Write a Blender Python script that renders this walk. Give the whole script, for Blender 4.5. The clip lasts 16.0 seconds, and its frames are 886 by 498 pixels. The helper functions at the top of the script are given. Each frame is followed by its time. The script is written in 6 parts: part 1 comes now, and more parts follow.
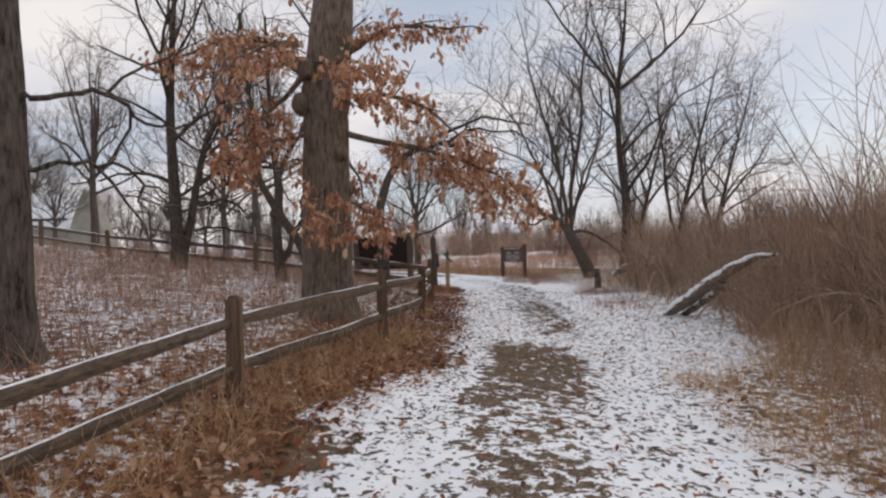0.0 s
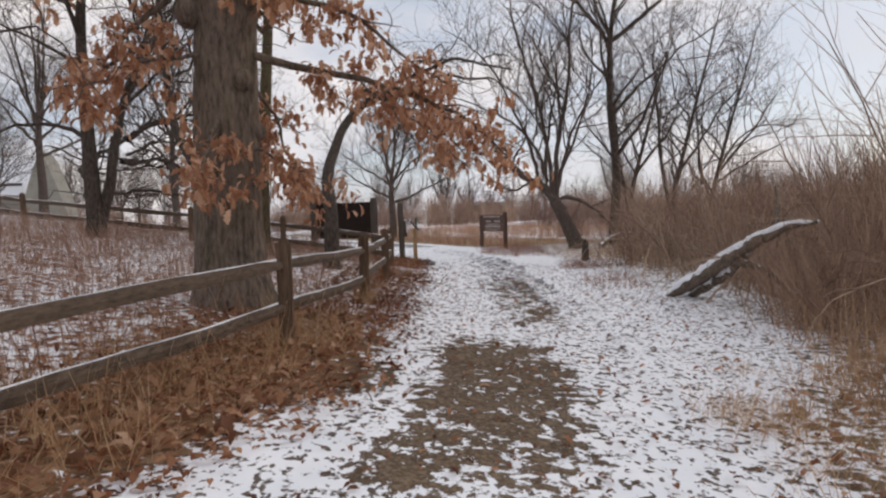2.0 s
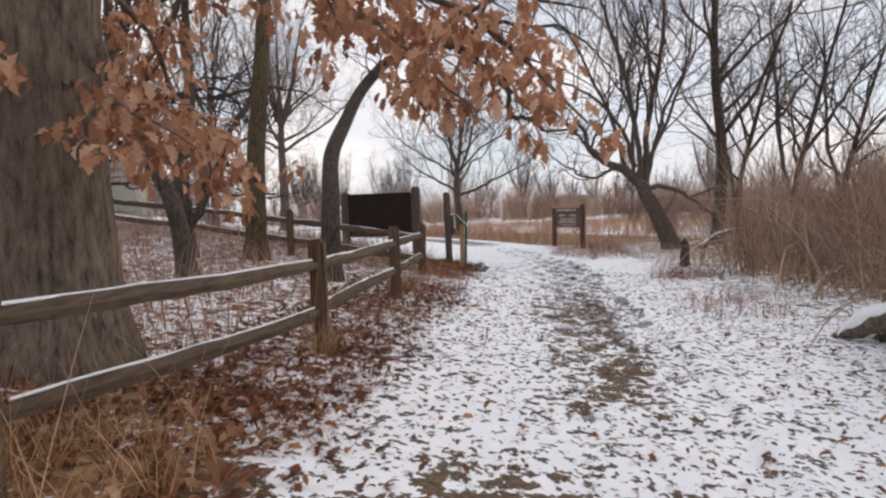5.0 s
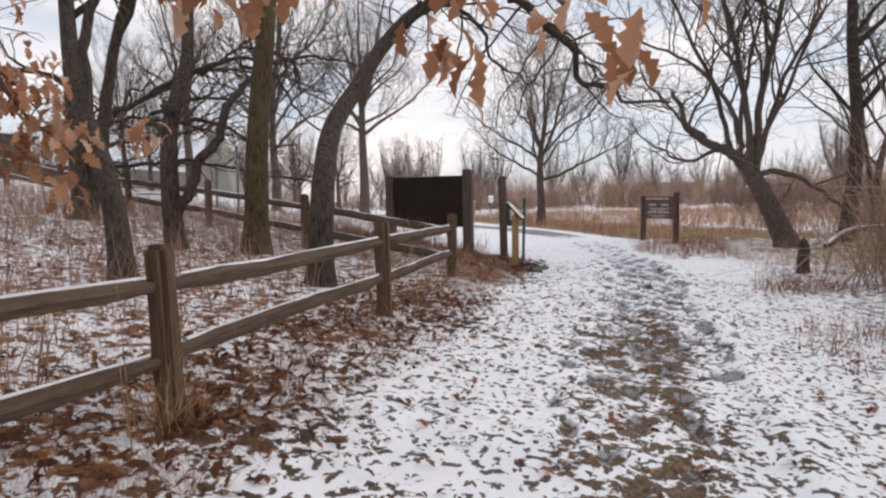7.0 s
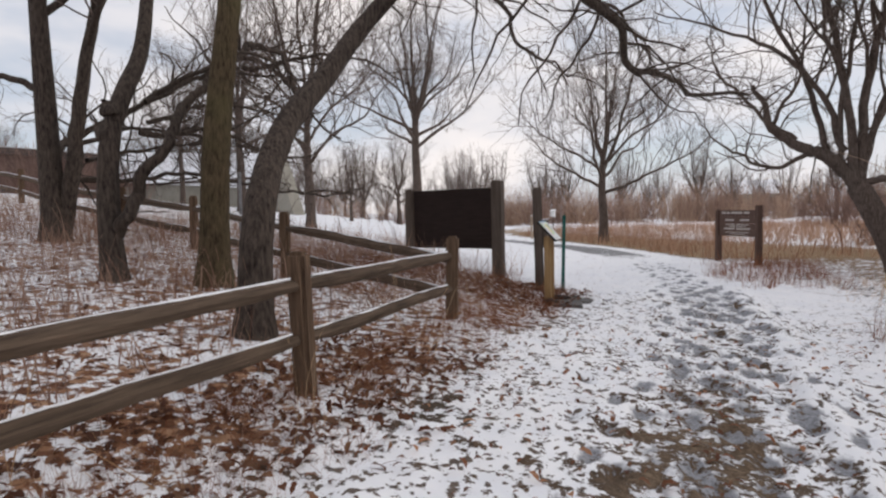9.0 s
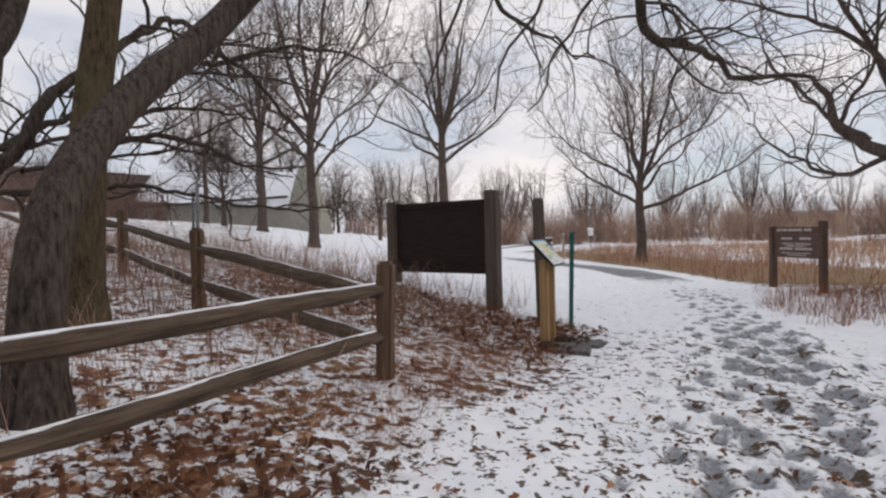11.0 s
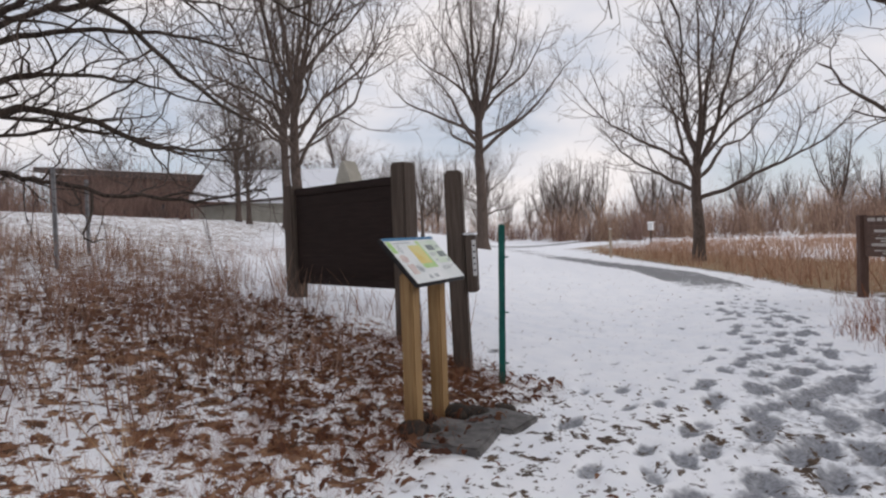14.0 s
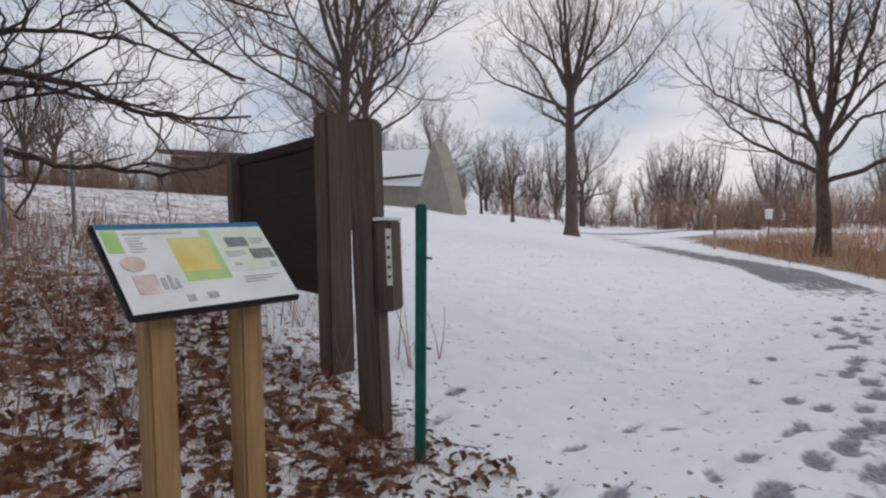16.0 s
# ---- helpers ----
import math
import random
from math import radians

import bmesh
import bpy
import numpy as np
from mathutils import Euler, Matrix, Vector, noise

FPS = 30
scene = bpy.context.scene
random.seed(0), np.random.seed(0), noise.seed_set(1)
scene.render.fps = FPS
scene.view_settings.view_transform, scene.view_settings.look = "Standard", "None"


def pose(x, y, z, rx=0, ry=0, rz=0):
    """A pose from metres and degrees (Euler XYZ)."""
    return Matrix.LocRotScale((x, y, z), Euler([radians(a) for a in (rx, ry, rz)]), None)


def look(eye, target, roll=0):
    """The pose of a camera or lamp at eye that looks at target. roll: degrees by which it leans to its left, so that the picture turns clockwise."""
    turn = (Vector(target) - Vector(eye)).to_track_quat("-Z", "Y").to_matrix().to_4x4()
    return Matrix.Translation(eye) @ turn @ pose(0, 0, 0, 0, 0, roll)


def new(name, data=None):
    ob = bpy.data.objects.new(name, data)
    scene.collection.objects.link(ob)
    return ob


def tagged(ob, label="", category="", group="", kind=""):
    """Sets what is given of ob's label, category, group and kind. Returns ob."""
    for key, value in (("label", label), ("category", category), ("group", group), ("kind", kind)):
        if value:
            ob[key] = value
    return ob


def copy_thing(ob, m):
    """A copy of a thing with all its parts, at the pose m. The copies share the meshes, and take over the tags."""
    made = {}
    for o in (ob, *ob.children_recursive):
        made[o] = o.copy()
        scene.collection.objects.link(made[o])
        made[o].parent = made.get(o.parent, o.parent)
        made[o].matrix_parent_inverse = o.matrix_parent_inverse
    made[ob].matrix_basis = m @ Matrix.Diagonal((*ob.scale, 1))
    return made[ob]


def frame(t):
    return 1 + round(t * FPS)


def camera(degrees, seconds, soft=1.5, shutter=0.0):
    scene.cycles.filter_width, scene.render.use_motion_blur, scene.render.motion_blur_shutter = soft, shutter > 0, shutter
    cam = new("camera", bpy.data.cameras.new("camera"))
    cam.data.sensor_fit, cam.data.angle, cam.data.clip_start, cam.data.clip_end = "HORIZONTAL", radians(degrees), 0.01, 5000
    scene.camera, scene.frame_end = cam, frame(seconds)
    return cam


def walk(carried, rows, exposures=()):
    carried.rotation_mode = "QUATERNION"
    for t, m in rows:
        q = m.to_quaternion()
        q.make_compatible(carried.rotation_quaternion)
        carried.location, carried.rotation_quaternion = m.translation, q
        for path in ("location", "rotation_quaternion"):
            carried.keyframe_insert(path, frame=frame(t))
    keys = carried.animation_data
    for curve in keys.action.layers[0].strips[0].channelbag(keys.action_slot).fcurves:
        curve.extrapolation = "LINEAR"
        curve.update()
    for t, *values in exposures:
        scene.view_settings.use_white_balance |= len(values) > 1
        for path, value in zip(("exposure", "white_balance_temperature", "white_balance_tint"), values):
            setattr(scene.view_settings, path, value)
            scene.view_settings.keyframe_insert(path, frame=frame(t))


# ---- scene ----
cam = camera(71.3, 16.0, soft=2.3)
METRES, EYE, TILT, LEAN, TURN = 20.5, 1.5, 0.0, 7.3, 0.0
ROWS = [
    (0.0, 0.0, 0.0, 0.0, 0.04, -0.44, -5.48),
    (0.5, 0.0073, 0.0329, -0.0006, -0.88, -0.68, -5.56),
    (1.0, 0.0162, 0.0667, -0.0014, -1.39, -1.33, -5.84),
    (1.5, 0.0216, 0.0998, -0.0022, -1.64, -2.23, -5.97),
    (2.0, 0.0278, 0.1296, -0.0018, -1.29, -3.13, -5.68),
    (2.5, 0.0339, 0.1595, -0.0012, -0.65, -3.3, -5.51),
    (3.0, 0.0399, 0.1969, -0.0015, 0.22, -2.73, -5.55),
    (3.5, 0.0437, 0.2265, -0.0012, 1.23, -2.51, -5.53),
    (6.0, 0.0829, 0.3815, 0.0012, 11.43, -5.88, -5.79),
    (6.5, 0.0915, 0.4097, 0.0026, 14.07, -6.14, -6.05),
    (7.0, 0.0976, 0.4429, 0.0042, 15.45, -6.69, -6.08),
    (7.5, 0.1019, 0.4724, 0.0053, 16.51, -7.26, -6.05),
    (8.0, 0.1053, 0.5028, 0.0054, 18.15, -7.14, -5.74),
    (8.5, 0.1064, 0.5325, 0.0054, 20.16, -6.64, -5.67),
    (9.0, 0.1083, 0.5612, 0.0074, 21.88, -6.07, -5.48),
    (11.5, 0.1129, 0.7121, 0.0046, 26.62, -4.61, -4.98),
    (12.0, 0.1165, 0.744, 0.0049, 27.5, -5.3, -4.57),
    (12.5, 0.1193, 0.772, 0.0052, 28.45, -5.69, -4.38),
    (13.0, 0.1219, 0.8034, 0.0043, 30.0, -5.8, -4.16),
    (13.5, 0.123, 0.8352, 0.0034, 31.14, -5.77, -4.16),
    (14.0, 0.124, 0.8683, 0.0027, 32.25, -5.48, -4.16),
    (14.5, 0.1235, 0.8994, 0.0023, 33.91, -5.63, -4.33),
    (15.0, 0.1228, 0.9274, 0.0019, 37.01, -6.33, -4.59),
    (15.5, 0.1197, 0.9584, 0.0007, 39.68, -7.09, -4.64),
    (16.0, 0.1165, 0.9868, 0.0004, 42.07, -7.74, -4.51),
]
walk(cam, [(t, pose(0, 0, EYE, TILT, LEAN, TURN) @ pose(METRES * x, METRES * y, METRES * z, 90 + pitch, roll, yaw)) for t, x, y, z, yaw, pitch, roll in ROWS],
     exposures=[(0.0, 0.11, 6830, 12), (3.5, 0.28, 6880, 12), (6.2, 0.45, 6860, 12), (7.5, 0.36, 6860, 12), (9.0, 0.22, 6860, 12), (12.5, 0.17, 6760, 12), (14.5, 0.12, 6700, 12), (16.0, -0.01, 6600, 11)])

# ---- world: overcast winter sky with thin blue showing through ----
SUN_EL, SUN_AZ = 28.0, 60.0
world = bpy.data.worlds.new("world")
scene.world = world
world.use_nodes = True
wt = world.node_tree
wt.nodes.clear()
w_out = wt.nodes.new("ShaderNodeOutputWorld")
w_sky = wt.nodes.new("ShaderNodeTexSky")
w_sky.sky_type = 'NISHITA'
w_sky.sun_disc = False
w_sky.sun_elevation = radians(SUN_EL)
w_sky.sun_rotation = radians(SUN_AZ)
w_bg1 = wt.nodes.new("ShaderNodeBackground")
w_bg1.inputs["Strength"].default_value = 0.12
wt.links.new(w_sky.outputs[0], w_bg1.inputs["Color"])
w_tc = wt.nodes.new("ShaderNodeTexCoord")
w_map = wt.nodes.new("ShaderNodeMapping")
w_map.inputs["Scale"].default_value = (1.6, 1.6, 4.5)
wt.links.new(w_tc.outputs["Generated"], w_map.inputs["Vector"])
w_n = wt.nodes.new("ShaderNodeTexNoise")
w_n.inputs["Scale"].default_value = 1.7
w_n.inputs["Detail"].default_value = 5
wt.links.new(w_map.outputs[0], w_n.inputs["Vector"])
w_r = wt.nodes.new("ShaderNodeValToRGB")
w_r.color_ramp.elements[0].position = 0.38
w_r.color_ramp.elements[0].color = (0.52, 0.58, 0.69, 1)
w_r.color_ramp.elements[1].position = 0.66
w_r.color_ramp.elements[1].color = (0.84, 0.82, 0.84, 1)
wt.links.new(w_n.outputs["Fac"], w_r.inputs[0])
w_bg2 = wt.nodes.new("ShaderNodeBackground")
w_bg2.inputs["Strength"].default_value = 0.98
wt.links.new(w_r.outputs[0], w_bg2.inputs["Color"])
w_mix = wt.nodes.new("ShaderNodeMixShader")
w_r2 = wt.nodes.new("ShaderNodeMapRange")
w_r2.inputs["From Min"].default_value = 0.30
w_r2.inputs["From Max"].default_value = 0.50
w_r2.inputs["To Min"].default_value = 0.62
w_r2.inputs["To Max"].default_value = 0.97
wt.links.new(w_n.outputs["Fac"], w_r2.inputs["Value"])
wt.links.new(w_r2.outputs[0], w_mix.inputs[0])
wt.links.new(w_bg1.outputs[0], w_mix.inputs[1])
wt.links.new(w_bg2.outputs[0], w_mix.inputs[2])
wt.links.new(w_mix.outputs[0], w_out.inputs["Surface"])

sun_data = bpy.data.lights.new("sun", 'SUN')
sun_data.energy, sun_data.angle, sun_data.color = 0.6, radians(25), (1.0, 0.95, 0.88)
sun = new("sun", sun_data)
sun.matrix_world = look((0, 0, 0), (-math.sin(radians(SUN_AZ)) * math.cos(radians(SUN_EL)), -math.cos(radians(SUN_AZ)) * math.cos(radians(SUN_EL)), -math.sin(radians(SUN_EL))))

# ---- materials ----


class Nodes:
    """A small helper to chain shader nodes."""

    def __init__(self, name, rough=0.8, metal=0.0, spec=0.3):
        self.mat = bpy.data.materials.new(name)
        self.mat.use_nodes = True
        self.t = self.mat.node_tree
        self.b = self.t.nodes["Principled BSDF"]
        self.b.inputs["Roughness"].default_value = rough
        self.b.inputs["Metallic"].default_value = metal
        self.b.inputs["Specular IOR Level"].default_value = spec

    def add(self, kind, **values):
        n = self.t.nodes.new(kind)
        for k, v in values.items():
            n.inputs[k].default_value = v
        return n

    def link(self, a, b):
        self.t.links.new(a, b)

    def coords(self, scale=(1, 1, 1), kind="Object"):
        c = self.add("ShaderNodeTexCoord")
        m = self.add("ShaderNodeMapping", Scale=scale)
        self.link(c.outputs[kind], m.inputs["Vector"])
        return m.outputs[0]

    def world_coords(self, scale=(1, 1, 1)):
        c = self.add("ShaderNodeNewGeometry")
        m = self.add("ShaderNodeMapping", Scale=scale)
        self.link(c.outputs["Position"], m.inputs["Vector"])
        return m.outputs[0]

    def noise(self, vec, scale, detail=4, rough=0.55):
        n = self.add("ShaderNodeTexNoise", Scale=scale, Detail=detail, Roughness=rough)
        self.link(vec, n.inputs["Vector"])
        return n.outputs["Fac"]

    def ramp(self, fac, stops):
        n = self.add("ShaderNodeValToRGB")
        r = n.color_ramp
        while len(r.elements) < len(stops):
            r.elements.new(0.5)
        for e, (p, c) in zip(r.elements, stops):
            e.position, e.color = p, (*c, 1)
        self.link(fac, n.inputs[0])
        return n.outputs[0]

    def math(self, op, a, b):
        n = self.t.nodes.new("ShaderNodeMath")
        n.operation = op
        for i, v in enumerate((a, b)):
            if isinstance(v, (int, float)):
                n.inputs[i].default_value = v
            else:
                self.link(v, n.inputs[i])
        return n.outputs[0]

    def mix(self, fac, a, b):
        n = self.t.nodes.new("ShaderNodeMix")
        n.data_type = 'RGBA'
        for s, v in ((n.inputs[0], fac), (n.inputs[6], a), (n.inputs[7], b)):
            if isinstance(v, (int, float)):
                s.default_value = v
            elif isinstance(v, tuple):
                s.default_value = (*v, 1)
            else:
                self.link(v, s)
        return n.outputs[2]

    def step(self, v, lo, hi):
        n = self.add("ShaderNodeMapRange")
        n.interpolation_type = 'SMOOTHSTEP'
        n.inputs["From Min"].default_value, n.inputs["From Max"].default_value = lo, hi
        self.link(v, n.inputs["Value"])
        return n.outputs[0]

    def attr(self, name):
        n = self.add("ShaderNodeAttribute")
        n.attribute_name = name
        return n.outputs["Fac"]

    def bump(self, height, strength, dist):
        n = self.add("ShaderNodeBump", Strength=strength, Distance=dist)
        self.link(height, n.inputs["Height"])
        self.link(n.outputs[0], self.b.inputs["Normal"])

    def colour(self, c):
        if isinstance(c, tuple):
            self.b.inputs["Base Color"].default_value = (*c, 1)
        else:
            self.link(c, self.b.inputs["Base Color"])
        return self.mat


def bark_material(name, dark, light, green=0.0, scale=1.0, relief=0.035):
    """Plates and furrows that run up the stem, broken across, with fine grain on them."""
    m = Nodes(name, 0.9, 0, 0.15)
    wave = m.noise(m.world_coords((2.0, 2.0, 1.2)), 2.5, 2)
    v = m.world_coords((8 * scale, 8 * scale, 1.9 * scale))
    n1 = m.noise(v, 2.4, 4, 0.6)
    n3 = m.noise(m.world_coords((30, 30, 9)), 2.0, 4, 0.65)
    n2 = m.noise(m.world_coords(), 0.9, 3)
    h = m.math('ADD', m.math('MULTIPLY', n1, 0.62), m.math('ADD', m.math('MULTIPLY', n3, 0.26), m.math('MULTIPLY', wave, 0.12)))
    mid = tuple(0.55 * a + 0.45 * b for a, b in zip(dark, light))
    c = m.ramp(h, [(0.36, dark), (0.47, mid), (0.64, light)])
    c = m.mix(m.math('MULTIPLY', m.step(n2, 0.45, 0.75), 0.25 + green), c, (0.13, 0.12, 0.055) if green else (0.09, 0.075, 0.06))
    m.bump(h, 0.9, relief)
    return m.colour(c)


def wood_material(name, dark, light, along=(1, 1, 1), rough=0.85, scale=1.0):
    m = Nodes(name, rough, 0, 0.2)
    v = m.coords(along)
    n1 = m.noise(v, 34 * scale, 6, 0.7)
    n2 = m.noise(m.world_coords(), 2.4, 3)
    r = m.add("ShaderNodeObjectInfo").outputs["Random"]
    c = m.ramp(n1, [(0.3, dark), (0.72, light)])
    c = m.mix(m.math('MULTIPLY', m.step(n2, 0.35, 0.75), 0.35), c, dark)
    c = m.mix(m.math('MULTIPLY', r, 0.3), c, tuple(0.62 * q for q in light))
    m.bump(n1, 0.5, 0.006)
    return m.colour(c)


def stem_material(name, a, b, scale):
    """Thin woody stems, lighter and darker from one plant to the next."""
    m = Nodes(name, 0.9, 0, 0.2)
    n = m.noise(m.world_coords(), scale, 5, 0.6)
    r = m.add("ShaderNodeObjectInfo").outputs["Random"]
    i = m.add("ShaderNodeNewGeometry").outputs["Random Per Island"]
    c = m.ramp(m.math('ADD', m.math('MULTIPLY', n, 0.55), m.math('MULTIPLY', i, 0.45)), [(0.25, a), (0.75, b)])
    c = m.mix(m.math('MULTIPLY', r, 0.3), c, tuple(0.65 * q for q in a))
    return m.colour(c)


def leaf_material(name, a, b, c):
    m = Nodes(name, 0.65, 0, 0.3)
    r = m.add("ShaderNodeNewGeometry").outputs["Random Per Island"]
    r2 = m.add("ShaderNodeObjectInfo").outputs["Random"]
    s = m.math('FRACT', m.math('ADD', r, r2), 0.0)
    col = m.ramp(s, [(0.0, a), (0.5, b), (1.0, c)])
    n = m.noise(m.world_coords(), 60, 2)
    col = m.mix(m.math('MULTIPLY', n, 0.35), col, a)
    m.bump(n, 0.3, 0.004)
    through_light = m.add("ShaderNodeBsdfTranslucent")
    m.link(col, through_light.inputs["Color"])
    both = m.add("ShaderNodeMixShader", Fac=0.4)
    m.link(m.b.outputs[0], both.inputs[1])
    m.link(through_light.outputs[0], both.inputs[2])
    m.link(both.outputs[0], m.t.nodes["Material Output"].inputs["Surface"])
    return m.colour(col)


def plain_material(name, a, b, scale=6.0, rough=0.7, bump=0.2):
    m = Nodes(name, rough, 0, 0.3)
    n = m.noise(m.world_coords(), scale, 5, 0.6)
    m.bump(n, bump, 0.01)
    return m.colour(m.ramp(n, [(0.3, a), (0.7, b)]))


BARK_OAK = bark_material("bark_oak", (0.05, 0.039, 0.032), (0.25, 0.192, 0.153), 0.05)
BARK_FURROWED = bark_material("bark_furrowed", (0.012, 0.009, 0.008), (0.16, 0.128, 0.11), 0.0, 1.0, 0.06)
BARK_DARK = bark_material("bark_dark", (0.018, 0.014, 0.012), (0.12, 0.094, 0.078), 0.0, 1.5)
BARK_GREEN = bark_material("bark_mossy", (0.03, 0.022, 0.013), (0.135, 0.10, 0.06), 0.25, 1.5)
BARK_GREY = bark_material("bark_grey", (0.04, 0.03, 0.026), (0.17, 0.13, 0.11), 0.0, 1.5)
TWIG = plain_material("twig", (0.07, 0.052, 0.046), (0.19, 0.145, 0.122), 3.0, 0.9, 0.0)
# grey twigs for far trees, paled so the colour carries the distance haze
TWIG_HAZE_GREY = plain_material("twig_haze_grey", (0.17, 0.145, 0.135), (0.32, 0.27, 0.25), 2.0, 0.9, 0.0)
SHRUB = stem_material("shrub_stem", (0.23, 0.145, 0.105), (0.58, 0.40, 0.29), 2.0)
SHRUB_RED = stem_material("shrub_stem_red", (0.16, 0.10, 0.084), (0.36, 0.235, 0.19), 1.2)
FENCE_POST = wood_material("weathered_post", (0.055, 0.034, 0.023), (0.23, 0.152, 0.10), (1, 1, 0.08))
FENCE_RAIL = wood_material("weathered_rail", (0.03, 0.021, 0.015), (0.19, 0.135, 0.097), (1, 0.05, 1))
FENCE_RAIL_X = wood_material("weathered_rail_grey", (0.034, 0.024, 0.018), (0.20, 0.142, 0.103), (0.05, 1, 1))
STAIN = wood_material("brown_stained_wood", (0.016, 0.010, 0.009), (0.042, 0.026, 0.022), (0.1, 1, 1), 0.7)
STAIN_POST = wood_material("grey_brown_post", (0.068, 0.052, 0.042), (0.165, 0.13, 0.108), (1, 1, 0.06), 0.8)
NEW_WOOD = wood_material("yellow_treated_wood", (0.23, 0.135, 0.058), (0.47, 0.31, 0.155), (1, 1, 0.06), 0.7)
SIGN_WOOD = wood_material("sign_wood", (0.06, 0.034, 0.026), (0.16, 0.10, 0.08), (1, 1, 0.1), 0.75)
LEAF = leaf_material("oak_leaf", (0.29, 0.13, 0.072), (0.56, 0.295, 0.17), (0.80, 0.54, 0.38))
LITTER = leaf_material("leaf_litter", (0.10, 0.036, 0.019), (0.31, 0.125, 0.06), (0.56, 0.31, 0.18))
PALE_LITTER = leaf_material("pale_leaf_litter", (0.20, 0.09, 0.05), (0.46, 0.255, 0.15), (0.70, 0.47, 0.32))
RUST = leaf_material("rust_grass", (0.13, 0.045, 0.022), (0.28, 0.105, 0.05), (0.42, 0.20, 0.105))
GRASS_DRY = leaf_material("dry_grass", (0.32, 0.175, 0.09), (0.57, 0.36, 0.195), (0.76, 0.56, 0.36))
MEADOW_GRASS = leaf_material("meadow_grass", (0.25, 0.135, 0.085), (0.47, 0.28, 0.185), (0.60, 0.41, 0.29))
WEED = leaf_material("weed_stem", (0.17, 0.092, 0.065), (0.36, 0.21, 0.15), (0.55, 0.38, 0.28))
WET_LEAF = leaf_material("wet_leaf", (0.07, 0.028, 0.017), (0.16, 0.066, 0.036), (0.29, 0.155, 0.09))
SNOW = plain_material("snow", (0.80, 0.82, 0.86), (0.92, 0.93, 0.955), 25.0, 0.6, 0.4)


def ground_material():
    m = Nodes("winter_ground", 0.85, 0, 0.2)
    p = m.world_coords()
    big, mid, fine = m.noise(p, 1.3, 4), m.noise(p, 8.0, 4, 0.58), m.noise(p, 30.0, 5, 0.65)
    speck = m.noise(m.world_coords((1, 0.8, 1)), 16.0, 3, 0.5)
    n = m.math('ADD', m.math('MULTIPLY', big, 0.22), m.math('ADD', m.math('MULTIPLY', mid, 0.56), m.math('MULTIPLY', fine, 0.22)))
    # cover under the snow
    vor = m.add("ShaderNodeTexVoronoi", Scale=17.0)
    m.link(p, vor.inputs["Vector"])
    vc = m.add("ShaderNodeSeparateColor")
    m.link(vor.outputs["Color"], vc.inputs[0])
    litter = m.ramp(vc.outputs[0], [(0.0, (0.06, 0.025, 0.014)), (0.45, (0.18, 0.08, 0.042)), (0.8, (0.32, 0.17, 0.095)), (1.0, (0.45, 0.28, 0.18))])
    dirt = m.ramp(fine, [(0.3, (0.028, 0.022, 0.017)), (0.7, (0.11, 0.085, 0.06))])
    wet = m.ramp(m.math('ADD', m.math('MULTIPLY', fine, 0.6), m.math('MULTIPLY', mid, 0.4)), [(0.38, (0.05, 0.033, 0.021)), (0.5, (0.12, 0.082, 0.052)), (0.62, (0.24, 0.175, 0.12))])
    tan = m.ramp(fine, [(0.3, (0.20, 0.12, 0.06)), (0.7, (0.42, 0.29, 0.17))])
    asphalt = m.ramp(fine, [(0.3, (0.16, 0.16, 0.165)), (0.7, (0.30, 0.30, 0.31))])
    c = m.mix(m.attr("litter"), dirt, litter)
    c = m.mix(m.attr("tan"), c, tan)
    c = m.mix(m.attr("bare"), c, wet)
    c = m.mix(m.attr("paved"), c, asphalt)
    snow_fac = m.step(m.math('SUBTRACT', m.attr("snow"), n), -0.014, 0.018)
    # thin marks and dead blades that break the snow
    many = m.math('ADD', speck, m.math('MULTIPLY', m.attr("marks"), 0.14))
    mark = m.math('MULTIPLY', m.step(many, 0.655, 0.715), m.step(m.attr("marks"), 0.02, 0.1))
    snow_fac = m.math('MULTIPLY', snow_fac, m.math('SUBTRACT', 1.0, m.math('MULTIPLY', mark, 0.95)))
    snow = m.ramp(m.noise(p, 3.0, 4), [(0.3, (0.84, 0.86, 0.90)), (0.7, (0.94, 0.945, 0.96))])
    # grey wet slush where feet have pressed the snow; also greys the path edge's painted shade
    churn = m.math('ADD', m.math('MULTIPLY', m.noise(m.world_coords((1, 0.75, 1)), 12.0, 3, 0.55), 0.75), m.math('MULTIPLY', fine, 0.25))
    press = m.step(m.math('ADD', m.attr("trod"), churn), 0.93, 1.24)
    slush = m.ramp(fine, [(0.3, (0.16, 0.165, 0.18)), (0.7, (0.42, 0.43, 0.46))])
    snow = m.mix(press, snow, slush)
    col = m.mix(snow_fac, c, snow)
    m.bump(m.math('ADD', m.math('MULTIPLY', snow_fac, 0.5), m.math('ADD', m.math('MULTIPLY', fine, 0.5), m.math('MULTIPLY', mid, 0.6))), 0.4, 0.03)
    return m.colour(col)


GROUND = ground_material()

# ---- mesh helpers ----


